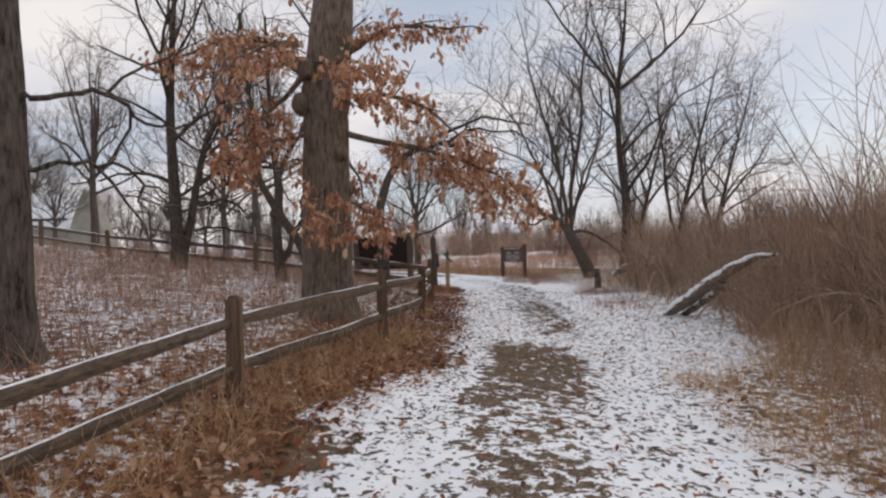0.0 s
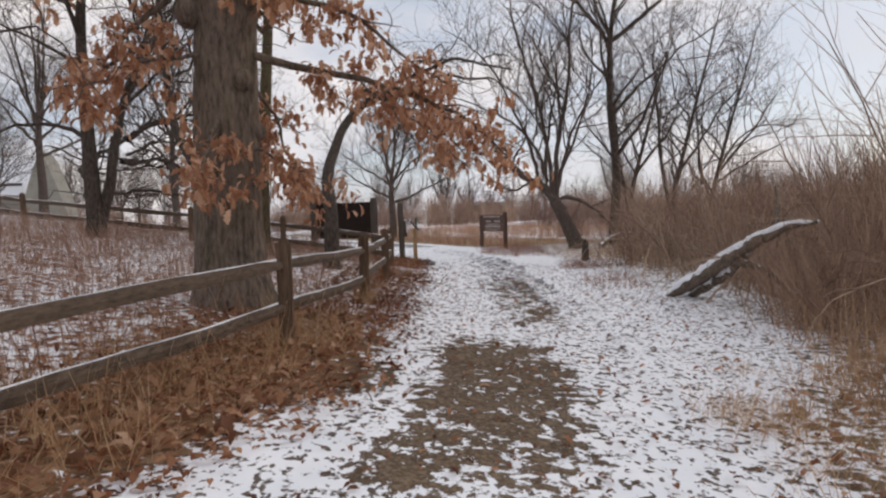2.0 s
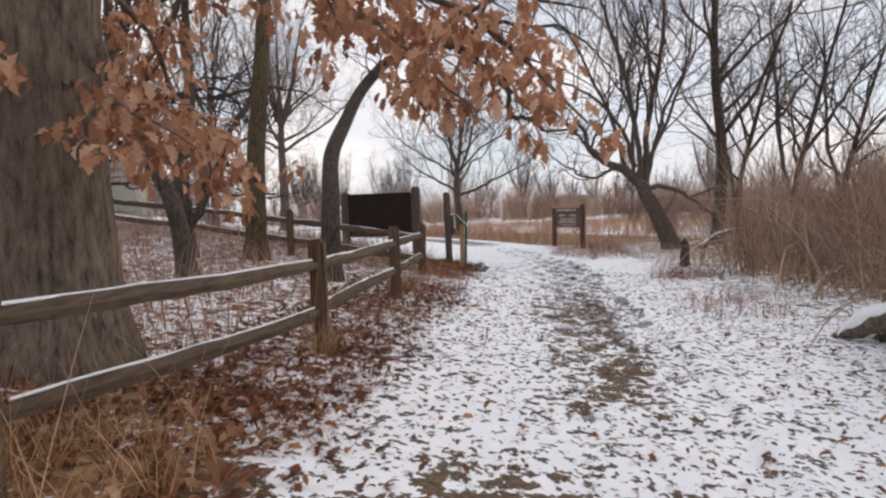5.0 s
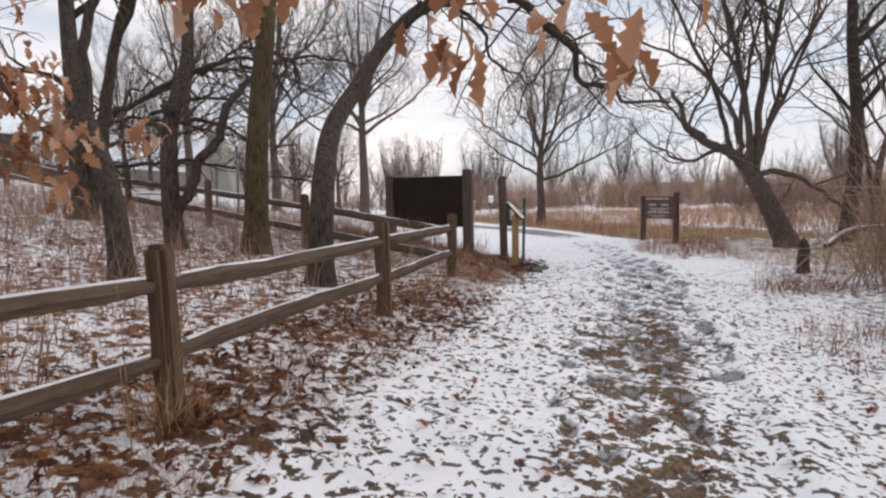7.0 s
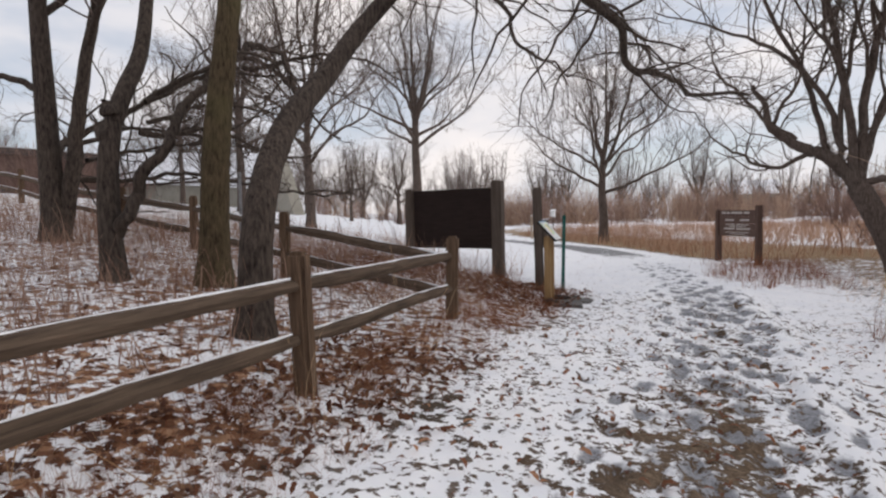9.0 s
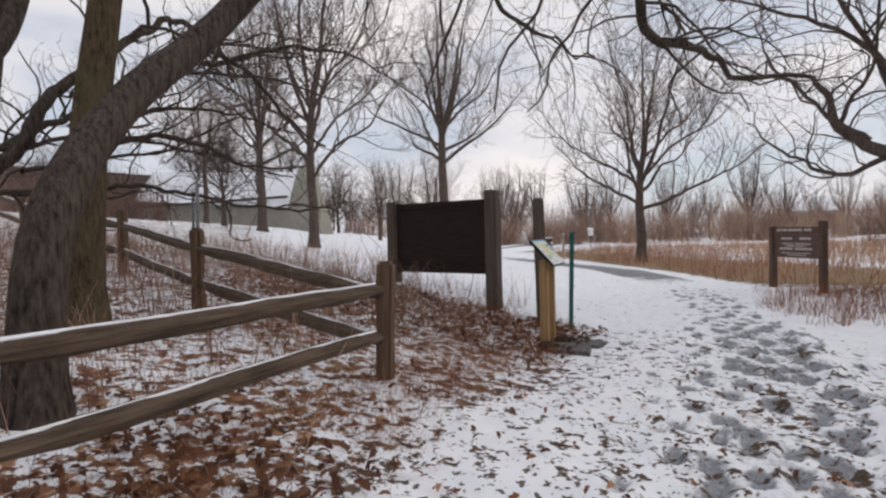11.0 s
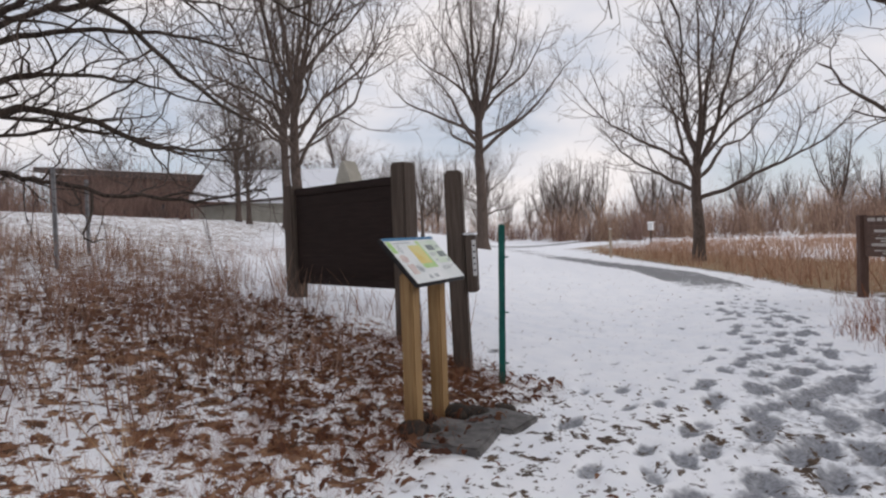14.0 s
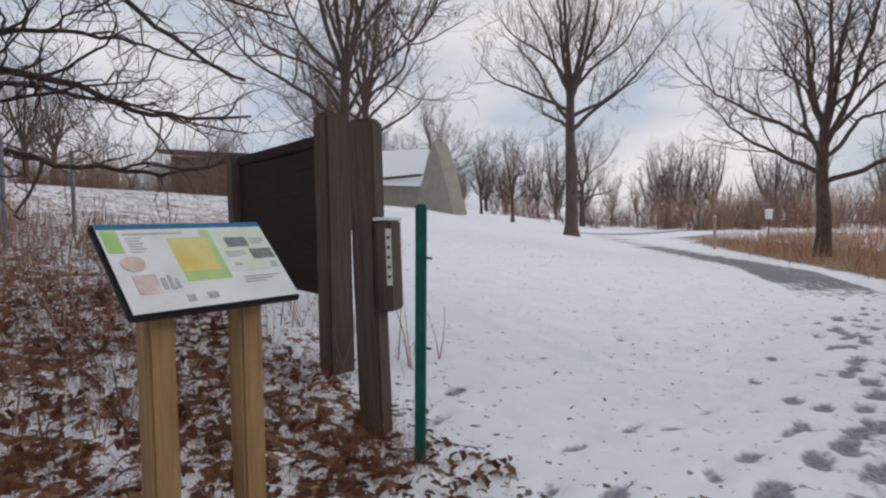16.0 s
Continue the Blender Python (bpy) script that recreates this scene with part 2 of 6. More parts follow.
class Geo:
    """Gathers quads in arrays and turns them into one mesh."""

    def __init__(self):
        self.v, self.f, self.n = [], [], 0

    def put(self, verts, quads):
        self.v.append(np.asarray(verts, float).reshape(-1, 3))
        self.f.append(np.asarray(quads, int).reshape(-1, 4) + self.n)
        self.n += len(self.v[-1])

    def tube(self, pts, rad, sides=5, ridges=0.0, caps=False):
        pts, rad = np.asarray(pts, float), np.asarray(rad, float)
        t = np.gradient(pts, axis=0)
        t /= np.linalg.norm(t, axis=1)[:, None] + 1e-9
        ref = np.array([0.0, 0.0, 1.0]) if abs(t[:, 2]).mean() < 0.75 else np.array([0.92, 0.38, 0.0])
        u = np.cross(t, ref)
        u /= np.linalg.norm(u, axis=1)[:, None] + 1e-9
        w = np.cross(t, u)
        a = np.arange(sides) * 2 * math.pi / sides
        rr = rad[:, None] * np.ones(sides)
        if ridges:
            rr = rr * (1 + ridges * np.sin(a * 5 + 1.3 * np.sin(np.arange(len(pts))[:, None] * 0.3)) * 0.5 + ridges * 0.6 * np.random.uniform(-1, 1, rr.shape))
        ring = pts[:, None, :] + rr[..., None] * (np.cos(a)[None, :, None] * u[:, None, :] + np.sin(a)[None, :, None] * w[:, None, :])
        k, j = np.meshgrid(np.arange(len(pts) - 1), np.arange(sides), indexing="ij")
        j2 = (j + 1) % sides
        self.put(ring, np.stack([k * sides + j, k * sides + j2, (k + 1) * sides + j2, (k + 1) * sides + j], -1))

    def mesh(self, name, material, smooth=True):
        me = bpy.data.meshes.new(name)
        v, f = np.concatenate(self.v), np.concatenate(self.f)
        me.vertices.add(len(v))
        me.vertices.foreach_set("co", v.astype(np.float32).ravel())
        me.loops.add(f.size)
        me.loops.foreach_set("vertex_index", f.astype(np.int32).ravel())
        me.polygons.add(len(f))
        me.polygons.foreach_set("loop_start", np.arange(0, f.size, 4, dtype=np.int32))
        me.polygons.foreach_set("use_smooth", np.full(len(f), smooth))
        me.materials.append(material)
        me.update(calc_edges=True)
        me.validate()
        return me


def part(name, bm, material, parent, label=""):
    me = bpy.data.meshes.new(name)
    bm.to_mesh(me)
    bm.free()
    me.materials.append(material)
    ob = new(name, me)
    ob.parent = parent
    if label:
        tagged(ob, label)
    return ob


def mesh_part(name, me, parent, label="", kind=""):
    ob = new(name, me)
    ob.parent = parent
    return tagged(ob, label, kind=kind)


def thing(name, m, label, category, group=""):
    ob = new(name)
    ob.empty_display_size = 0.2
    ob.matrix_world = m
    return tagged(ob, label, category, group)


def box(bm, m, sx, sy, sz, bevel=0.01, jitter=0.0, cuts=0):
    """A bevelled box of that size, centred on m."""
    tmp = bmesh.new()
    bmesh.ops.create_cube(tmp, size=1.0, matrix=Matrix.Diagonal((sx, sy, sz, 1)))
    if cuts:
        longest = max(e.calc_length() for e in tmp.edges)
        bmesh.ops.subdivide_edges(tmp, edges=[e for e in tmp.edges if e.calc_length() > longest * 0.95], cuts=cuts)
    if jitter:
        for q in tmp.verts:
            q.co += Vector((random.uniform(-1, 1), random.uniform(-1, 1), random.uniform(-1, 1))) * jitter
    if bevel:
        tmp.normal_update()
        bmesh.ops.bevel(tmp, geom=[e for e in tmp.edges if e.calc_face_angle(0) > 0.8], offset=bevel, segments=2, affect='EDGES')
    tmp.transform(m)
    spare = bpy.data.meshes.new("spare")
    tmp.to_mesh(spare)
    tmp.free()
    bm.from_mesh(spare)
    bpy.data.meshes.remove(spare)
    return bm


# ---- ground ----
HX = [-60, -30, -17, -12, -6.2, -3.5, -2, -1, 0, 1, 2, 3, 5, 8, 20, 60]
HZ = [3.6, 3.2, 2.2, 1.42, .83, .5, .32, .17, .03, -.1, -.2, -.25, -.27, -.25, -.1, .2]


def soft(v, lo, hi):
    s = np.clip((v - lo) / (hi - lo), 0, 1)
    return s * s * (3 - 2 * s)


def height(x, y):
    """The lie of the land: a bank that rises away from the path, turning with it."""
    x, y = np.asarray(x, float), np.asarray(y, float)
    u = x + np.maximum(0, y - 24) * 0.55
    sag = 0.12 * soft(y, 18.3, 20) * (1 - soft(abs(x + 0.6), 0.8, 2.2)) * (1 - soft(y, 25, 30))
    dip = np.interp(y, [0, 3, 6, 9, 12], [.5, .4, .18, .06, 0]) * (1 - soft(x, -1.8, 1.2))
    return sum(w * np.interp(u + k, HX, HZ) for k, w in ((-.5, .25), (0, .5), (.5, .25))) - dip - sag


def hz(x, y):
    return float(height(x, y))


def lane(y):
    """Edges of the snowy path."""
    left = np.interp(y, [-5, 2, 3, 4.2, 6.0, 6.8, 8, 10, 14, 20, 22.5, 24, 27], [-3.0, -1.75, -1.4, -1.05, -0.85, -0.2, 0.05, 0.15, 0.28, 0.75, 0.6, -3.0, -30])
    right = np.interp(y, [-5, 4.9, 7.2, 8.0, 9.3, 11.4, 13.5, 20, 25, 30, 37, 45, 60], [2.3, 2.55, 2.95, 3.9, 4.8, 5.2, 5.3, 5.1, 4.6, 3.2, -0.2, -5.3, -14])
    return left, right


def fence_line(y):
    return np.interp(y, [-1, 5.66, 8.8, 12, 15.2, 18.4], [-4.2, -1.93, -0.88, -0.44, -0.35, -0.44])


def masks(X, Y):
    left, right = lane(Y)
    wob = 0.25 * np.sin(Y * 1.7) + 0.18 * np.sin(Y * 4.1 + 1)
    inside = soft(X, left - 0.5 + wob, left + 0.45 + wob) * (1 - soft(X, right - 0.5 - wob * .6, right + 0.6 - wob * .6))
    near = 1 - soft(Y, 24, 27)
    wood_left = (1 - soft(X, left - 0.8, left + 0.2))
    snow = 0.572 * inside + (1 - inside) * (0.51 * wood_left + 0.53 * (1 - wood_left))
    # thick leaves beside the fence, thinner further down the path
    strip = soft(X, -2.6, -1.5) * (1 - soft(X, left - 0.55 + wob, left + 0.1 + wob)) * (1 - soft(Y, 8.5, 11.5))
    snow -= 0.11 * strip
    # dark leaves and dead plants below the fence
    bank = soft(X, fence_line(Y) - 1.2, fence_line(Y) - 0.3) * (1 - soft(X, left - 0.5 + wob, left + 0.25 + wob)) * soft(Y, 9.5, 11.5) * (1 - soft(Y, 19, 21))
    snow -= (0.02 - 0.015 * soft(Y, 14, 17.5)) * bank
    # open lawn beyond the boards
    lawn = soft(Y, 22.5, 24.5) * (1 - soft(X, right - 0.3, right + 0.5)) * (1 - soft(-X - (Y - 24) * 0.9, 3.5, 6.5))
    snow = snow * (1 - lawn) + 0.74 * lawn
    hill = soft(-X - np.maximum(0, Y - 24) * 0.9, 4.0, 8.0) * soft(Y, 20, 24)
    snow = snow * (1 - hill) + 0.52 * hill
    # worn strip in the middle of the path
    b1c, b1w = np.interp(Y, [-5, 4, 6.3, 8, 10], [0.4, 0.55, 0.8, 1.2, 1.28]), np.interp(Y, [-5, 4, 6.3, 8, 10], [0.45, 0.5, 0.72, 0.7, 0.66])
    bare = (1 - soft(abs(X - b1c + 0.12 * wob), b1w * 0.6, b1w * 1.25)) * (1 - soft(Y, 9.4, 10.3))
    b2c, b2w = np.interp(Y, [11, 13, 17, 21], [2.1, 2.2, 2.35, 2.3]), 0.5
    bare2 = (1 - soft(abs(X - b2c), b2w * 0.4, b2w * 1.3)) * soft(Y, 10.6, 11.6) * (1 - soft(Y, 15.5, 18))
    snow -= (0.08 + 0.052 * soft(Y, 5.5, 7.5)) * bare * inside + 0.065 * bare2 * inside
    # slush trodden up towards the paved path, and the edge ridge's slight shadow painted as a dark line
    slush = (1 - soft(abs(X - np.interp(Y, [10, 15, 20, 23.5, 28, 33], [1.8, 2.3, 2.5, 2.4, 1.65, 0.5])), 0.25, 1.15)) * soft(Y, 11, 15) * (1 - soft(Y, 29, 33))
    edge = np.interp(Y, [8, 12, 20, 26], [2.5, 2.95, 3.1, 2.7])
    edge_shade = np.exp(-((X - edge) / 0.085) ** 2) * soft(Y, 8, 10) * (1 - soft(Y, 23, 26))
    rut2 = np.exp(-((X - edge + 0.55) / 0.10) ** 2) * soft(Y, 9, 11) * (1 - soft(Y, 22, 25))
    bare_all = np.clip(bare + 0.75 * bare2 + 0.3 * edge_shade, 0, 1)
    paved_c = np.interp(Y, [24, 28, 33, 38, 45, 60], [2.0, 1.6, 0.4, -2.0, -7.5, -19])
    paved = (1 - soft(abs(X - paved_c), 0.7, 1.1)) * soft(Y, 26, 29)
    snow -= 0.33 * paved * soft(Y, 29, 36)
    meadow = soft(X, right + 0.1, right + 0.9) * soft(Y, 31.2, 33.5)
    rise = meadow * soft(X - right + (Y - 33) * 0.2, 6, 11)
    snow = snow * (1 - meadow) + (0.38 + 0.22 * rise) * meadow
    thicket = soft(X, right + 0.9, right + 3.2) * (1 - soft(Y, 31, 34))
    verge = soft(X, right - 0.1, right + 0.5) * (1 - soft(Y, 10, 13))
    snow = snow - 0.06 * thicket - 0.035 * verge
    litter = np.clip(wood_left * near + 0.15 * inside + 0.5 * thicket, 0, 1)
    damp = soft(X, -4.5, -2.5) * (1 - soft(X, 0.3, 0.9)) * soft(Y, 17.5, 20) * (1 - soft(Y, 22.6, 23.2))
    bare_all = np.clip(bare_all + 0.2 * damp, 0, 1)
    snow = snow - 0.002 * damp
    tan = np.clip(verge * 0.5 + meadow * 0.9 + hill * 0.5 + strip * 0.35 + thicket * 0.4, 0, 1)
    marks = np.clip(inside * (0.62 + 0.1 * soft(Y, 9, 14)) * (1 - 0.6 * soft(Y, 14, 20)) * (1 - soft(Y, 20.5, 24.5)) + lawn * 0.06 * (1 - soft(Y, 29, 37)) + 0.4 * (1 - inside) * near, 0, 1)
    snow = snow - 0.015 * slush - 0.012 * edge_shade - 0.02 * rut2
    trod = (0.33 + 0.09 * soft(Y, 20, 24)) * slush + 0.14 * edge_shade + 0.12 * bare2 + 0.12 * inside * soft(Y, 8, 12) * (1 - soft(Y, 23, 26))
    return dict(snow=snow, litter=litter, tan=tan, bare=bare_all, paved=paved, marks=marks, trod=trod)


rng = np.random.default_rng(3)


def footprints():
    """Trails of steps up the path and a few across the open snow: x, y, heading."""
    steps = []
    trail = [10, 15, 20, 23.5, 28, 33], [1.8, 2.3, 2.5, 2.3, 1.55, 0.5]
    for off, y0, y1 in ((0.0, 11.0, 33.0), (0.5, 12.0, 32.0), (-0.45, 12.5, 32.0), (0.85, 14.0, 29.0), (-0.85, 15.0, 30.0), (0.25, 13.0, 33.0), (-0.2, 16.0, 31.0), (-1.2, 21.0, 30.0), (-1.7, 21.5, 31.0), (-2.6, 23.0, 33.0), (0.65, 15.0, 31.0), (0.12, 17.0, 33.0), (-0.6, 18.0, 31.0), (1.05, 16.0, 26.0), (0.4, 19.0, 32.0)):
        y, side = y0 + rng.uniform(0, 0.6), 1
        while y < y1:
            steps.append((np.interp(y, *trail) + off + 0.11 * side + rng.normal(0, 0.08), y, math.pi / 2 + rng.normal(0.12, 0.2)))
            y += rng.uniform(0.42, 0.75)
            side = -side
    return steps


def build_ground():
    xs = np.concatenate([-np.geomspace(900, 9.2, 34), np.arange(-9, -2.51, 0.11), np.arange(-2.45, 4.01, 0.05), np.arange(4.1, 9.01, 0.11), np.geomspace(9.2, 900, 34)])
    ys = np.concatenate([-np.geomspace(300, 3.2, 16), np.arange(-3, 11, 0.11), np.arange(11, 34, 0.06), 34 + np.geomspace(0.1, 33, 60), 67 + np.geomspace(2, 1200, 26)])
    X, Y = np.meshgrid(xs, ys, indexing="ij")
    Z = height(X, Y)
    rough = np.zeros_like(Z)
    for i in range(X.shape[0]):
        for j in range(X.shape[1]):
            if abs(X[i, j]) < 9 and -3 < Y[i, j] < 34:
                q = Vector((X[i, j] * 2.2, Y[i, j] * 2.2, 0))
                rough[i, j] = 0.022 * noise.noise(q) + 0.014 * noise.noise(q * 3.1)
    rough *= 1 - 0.5 * soft(Y, 23, 26)
    # the path lies a little lower than the turf at its edge
    edge = np.interp(Y, [8, 12, 20, 26], [2.5, 2.95, 3.1, 2.7])
    Z = Z + rough + 0.055 * soft(X, edge - 0.04, edge + 0.10) * (1 - soft(X, edge + 0.1, edge + 0.6)) * soft(Y, 7, 9) * (1 - soft(Y, 24, 26))
    cover = masks(X, Y)
    for fx, fy, turn in footprints():
        i0, i1 = np.searchsorted(xs, (fx - 0.25, fx + 0.25))
        j0, j1 = np.searchsorted(ys, (fy - 0.25, fy + 0.25))
        dx, dy = X[i0:i1, j0:j1] - fx, Y[i0:i1, j0:j1] - fy
        u, w = dx * math.cos(turn) + dy * math.sin(turn), dy * math.cos(turn) - dx * math.sin(turn)
        print_ = np.exp(-((u / 0.145) ** 4 + (w / 0.06) ** 2))
        Z[i0:i1, j0:j1] -= 0.045 * print_ - 0.018 * np.exp(-(((u / 0.21) ** 2 + (w / 0.12) ** 2 - 1) / 0.5) ** 2)
        cover["trod"][i0:i1, j0:j1] += rng.uniform(0.45, 0.9) * print_
    g = Geo()
    n, k = X.shape
    a, b = np.meshgrid(np.arange(n - 1), np.arange(k - 1), indexing="ij")
    g.put(np.stack([X, Y, Z], -1), np.stack([a * k + b, (a + 1) * k + b, (a + 1) * k + b + 1, a * k + b + 1], -1))
    me = g.mesh("ground", GROUND)
    for name, values in cover.items():
        at = me.attributes.new(name, 'FLOAT', 'POINT')
        at.data.foreach_set("value", values.astype(np.float32).ravel())
    return tagged(new("ground", me), "snow-dusted ground with a trodden path and brown leaf litter", "ground", kind="structure")


build_ground()

# ---- trees ----
rng = np.random.default_rng(7)


def unit(v):
    return v / (np.linalg.norm(v) + 1e-9)


def swerve(p, d, length, r, wob, trop, seg):
    n = max(3, int(length / seg) + 1)
    pts, rad = [np.array(p, float)], [r]
    d = unit(np.array(d, float))
    for i in range(n):
        d = unit(d + rng.normal(0, wob, 3) + np.array([0, 0, trop]))
        pts.append(pts[-1] + d * length / n)
        rad.append(r * (1 - 0.66 * (i + 1) / n))
    return np.array(pts), np.array(rad)


def sprout(limbs, twigs, pts, rad, level, spec):
    """Side branches along a branch, down to the fine twigs."""
    lv = spec[level]
    seglen = np.linalg.norm(np.diff(pts, axis=0), axis=1)
    total = seglen.sum()
    n = int(lv["per_m"] * total * rng.uniform(0.8, 1.2)) + lv.get("least", 0)
    cum = np.concatenate([[0], np.cumsum(seglen)])
    for i in range(n):
        s = (lv["from"] + (1 - lv["from"]) * (i + rng.uniform(0.1, 0.9)) / n) * total
        k = min(len(seglen) - 1, int(np.searchsorted(cum, s)) - 1)
        k = max(k, 0)
        f = (s - cum[k]) / seglen[k]
        p = pts[k] * (1 - f) + pts[k + 1] * f
        r = rad[k] * (1 - f) + rad[k + 1] * f
        d = unit(pts[k + 1] - pts[k])
        side = unit(np.cross(d, rng.normal(0, 1, 3)))
        if side[2] < 0 and rng.random() < lv.get("lift", 0.5):
            side = -side
        a = radians(rng.uniform(*lv["angle"]))
        L = rng.uniform(*lv["len"]) * (1.15 - 0.55 * s / total)
        r1 = max(lv["r"] * L, lv.get("low", 0.0035)) if "r" in lv else min(r * 0.55, 0.026 * L)
        r1 = min(r1, r * 0.8 + 0.004)
        q, qr = swerve(p, d * math.cos(a) + side * math.sin(a), L, r1, lv["wob"], lv["trop"], lv["seg"])
        last = level + 1 >= len(spec)
        (limbs if level == 0 else twigs).tube(q, qr, 5 if level == 0 else 3)
        if not last:
            sprout(limbs, twigs, q, qr, level + 1, spec)


def smooth_line(pts, n):
    """A smooth line through a few points."""
    pts = np.array(pts, float)
    t = np.concatenate([[0], np.cumsum(np.linalg.norm(np.diff(pts, axis=0), axis=1))])
    m = np.gradient(pts, t, axis=0)
    s = np.linspace(0, t[-1], n)
    k = np.clip(np.searchsorted(t, s) - 1, 0, len(t) - 2)
    h = (t[k + 1] - t[k])[:, None]
    u = ((s - t[k])[:, None]) / h
    return (2 * u**3 - 3 * u**2 + 1) * pts[k] + (u**3 - 2 * u**2 + u) * h * m[k] + (-2 * u**3 + 3 * u**2) * pts[k + 1] + (u**3 - u**2) * h * m[k + 1]


def crooked(p, step):
    """The same line with small bends, its ends where they were."""
    w = np.cumsum(rng.normal(0, step, p.shape), axis=0)
    s = np.linspace(0, 1, len(p))[:, None]
    return p + w - w[0] - s * (w[-1] - w[0])


# branching habits: limbs, branches, twigs
FULL = [dict(per_m=1.15, **{"from": 0.2}, angle=(30, 65), len=(2.4, 5.0), wob=0.15, trop=0.02, seg=0.5, lift=0.6, least=3),
        dict(per_m=1.9, **{"from": 0.12}, angle=(25, 62), len=(1.1, 2.6), r=0.010, wob=0.2, trop=0.01, seg=0.45, low=0.008),
        dict(per_m=2.8, **{"from": 0.1}, angle=(25, 62), len=(0.6, 1.5), r=0.008, wob=0.22, trop=0.0, seg=0.45, low=0.007)]
CROOKED = [dict(per_m=1.8, **{"from": 0.3}, angle=(40, 75), len=(1.0, 2.6), r=0.015, wob=0.32, trop=-0.01, seg=0.28, lift=0.5),
           dict(per_m=3.0, **{"from": 0.12}, angle=(30, 75), len=(0.5, 1.4), r=0.010, wob=0.3, trop=-0.02, seg=0.22),
           dict(per_m=4.0, **{"from": 0.1}, angle=(30, 70), len=(0.25, 0.7), r=0.008, wob=0.3, trop=-0.03, seg=0.2)]
DROOP = [dict(per_m=3.6, **{"from": 0.1}, angle=(40, 85), len=(0.9, 2.3), r=0.012, wob=0.34, trop=-0.07, seg=0.25, lift=0.4),
         dict(per_m=4.0, **{"from": 0.1}, angle=(30, 70), len=(0.5, 1.3), r=0.006, wob=0.3, trop=-0.13, seg=0.22),
         dict(per_m=3.0, **{"from": 0.1}, angle=(30, 70), len=(0.25, 0.6), r=0.006, wob=0.25, trop=-0.12, seg=0.2)]
LIMBY = [dict(per_m=3.0, **{"from": 0.1}, angle=(35, 75), len=(0.8, 2.0), r=0.016, wob=0.34, trop=-0.03, seg=0.25, lift=0.45), CROOKED[1], CROOKED[2]]
SPARSE = [dict(per_m=0.5, **{"from": 0.6}, angle=(40, 70), len=(1.0, 2.0), wob=0.2, trop=0.0, seg=0.4), CROOKED[1], CROOKED[2]]


def bare_until(spec, f):
    """The same habit with a clean trunk up to that share of its length."""
    return [dict(spec[0], **{"from": f}), *spec[1:]]


def tree(name, label, stems, spec, bark=BARK_DARK, twig=TWIG, sides=12, group="", ridges=0.03, spec_from=0):
    """stems: each a line of points with the radius at its foot and at its tip; the first starts at the ground."""
    x, y = stems[0][0][0][:2]
    base = np.array([x, y, hz(x, y)])
    limbs, twigs = Geo(), Geo()
    for k, (pts, r0, r1, *habit) in enumerate(stems):
        p = smooth_line(pts, max(8, int(len(pts) * 5)))
        if k:
            p = crooked(p, 0.035)
        if k == 0:
            p[0, 2] = base[2] - 0.1
        r = np.linspace(r0, r1, len(p))
        if k == 0:
            r = r * (1 + 0.28 * np.exp(-(p[:, 2] - base[2]) / 0.22))
        limbs.tube(p - base, r, sides, ridges)
        sprout(limbs, twigs, p - base, r, spec_from, habit[0] if habit else spec)
    ob = thing(name, Matrix.Translation(base), label, "tree", group)
    mesh_part("trunk", limbs.mesh("trunk", bark), ob)
    if twigs.n:
        mesh_part("crown", twigs.mesh("crown", twig), ob, "fine bare twigs")
    return ob


LEAFED = [dict(per_m=1.5, **{"from": 0.3}, angle=(35, 65), len=(0.5, 1.0), wob=0.2, trop=-0.05, seg=0.2, lift=0.4),
          dict(per_m=3.0, **{"from": 0.2}, angle=(30, 60), len=(0.2, 0.45), r=0.012, wob=0.2, trop=-0.05, seg=0.12)]


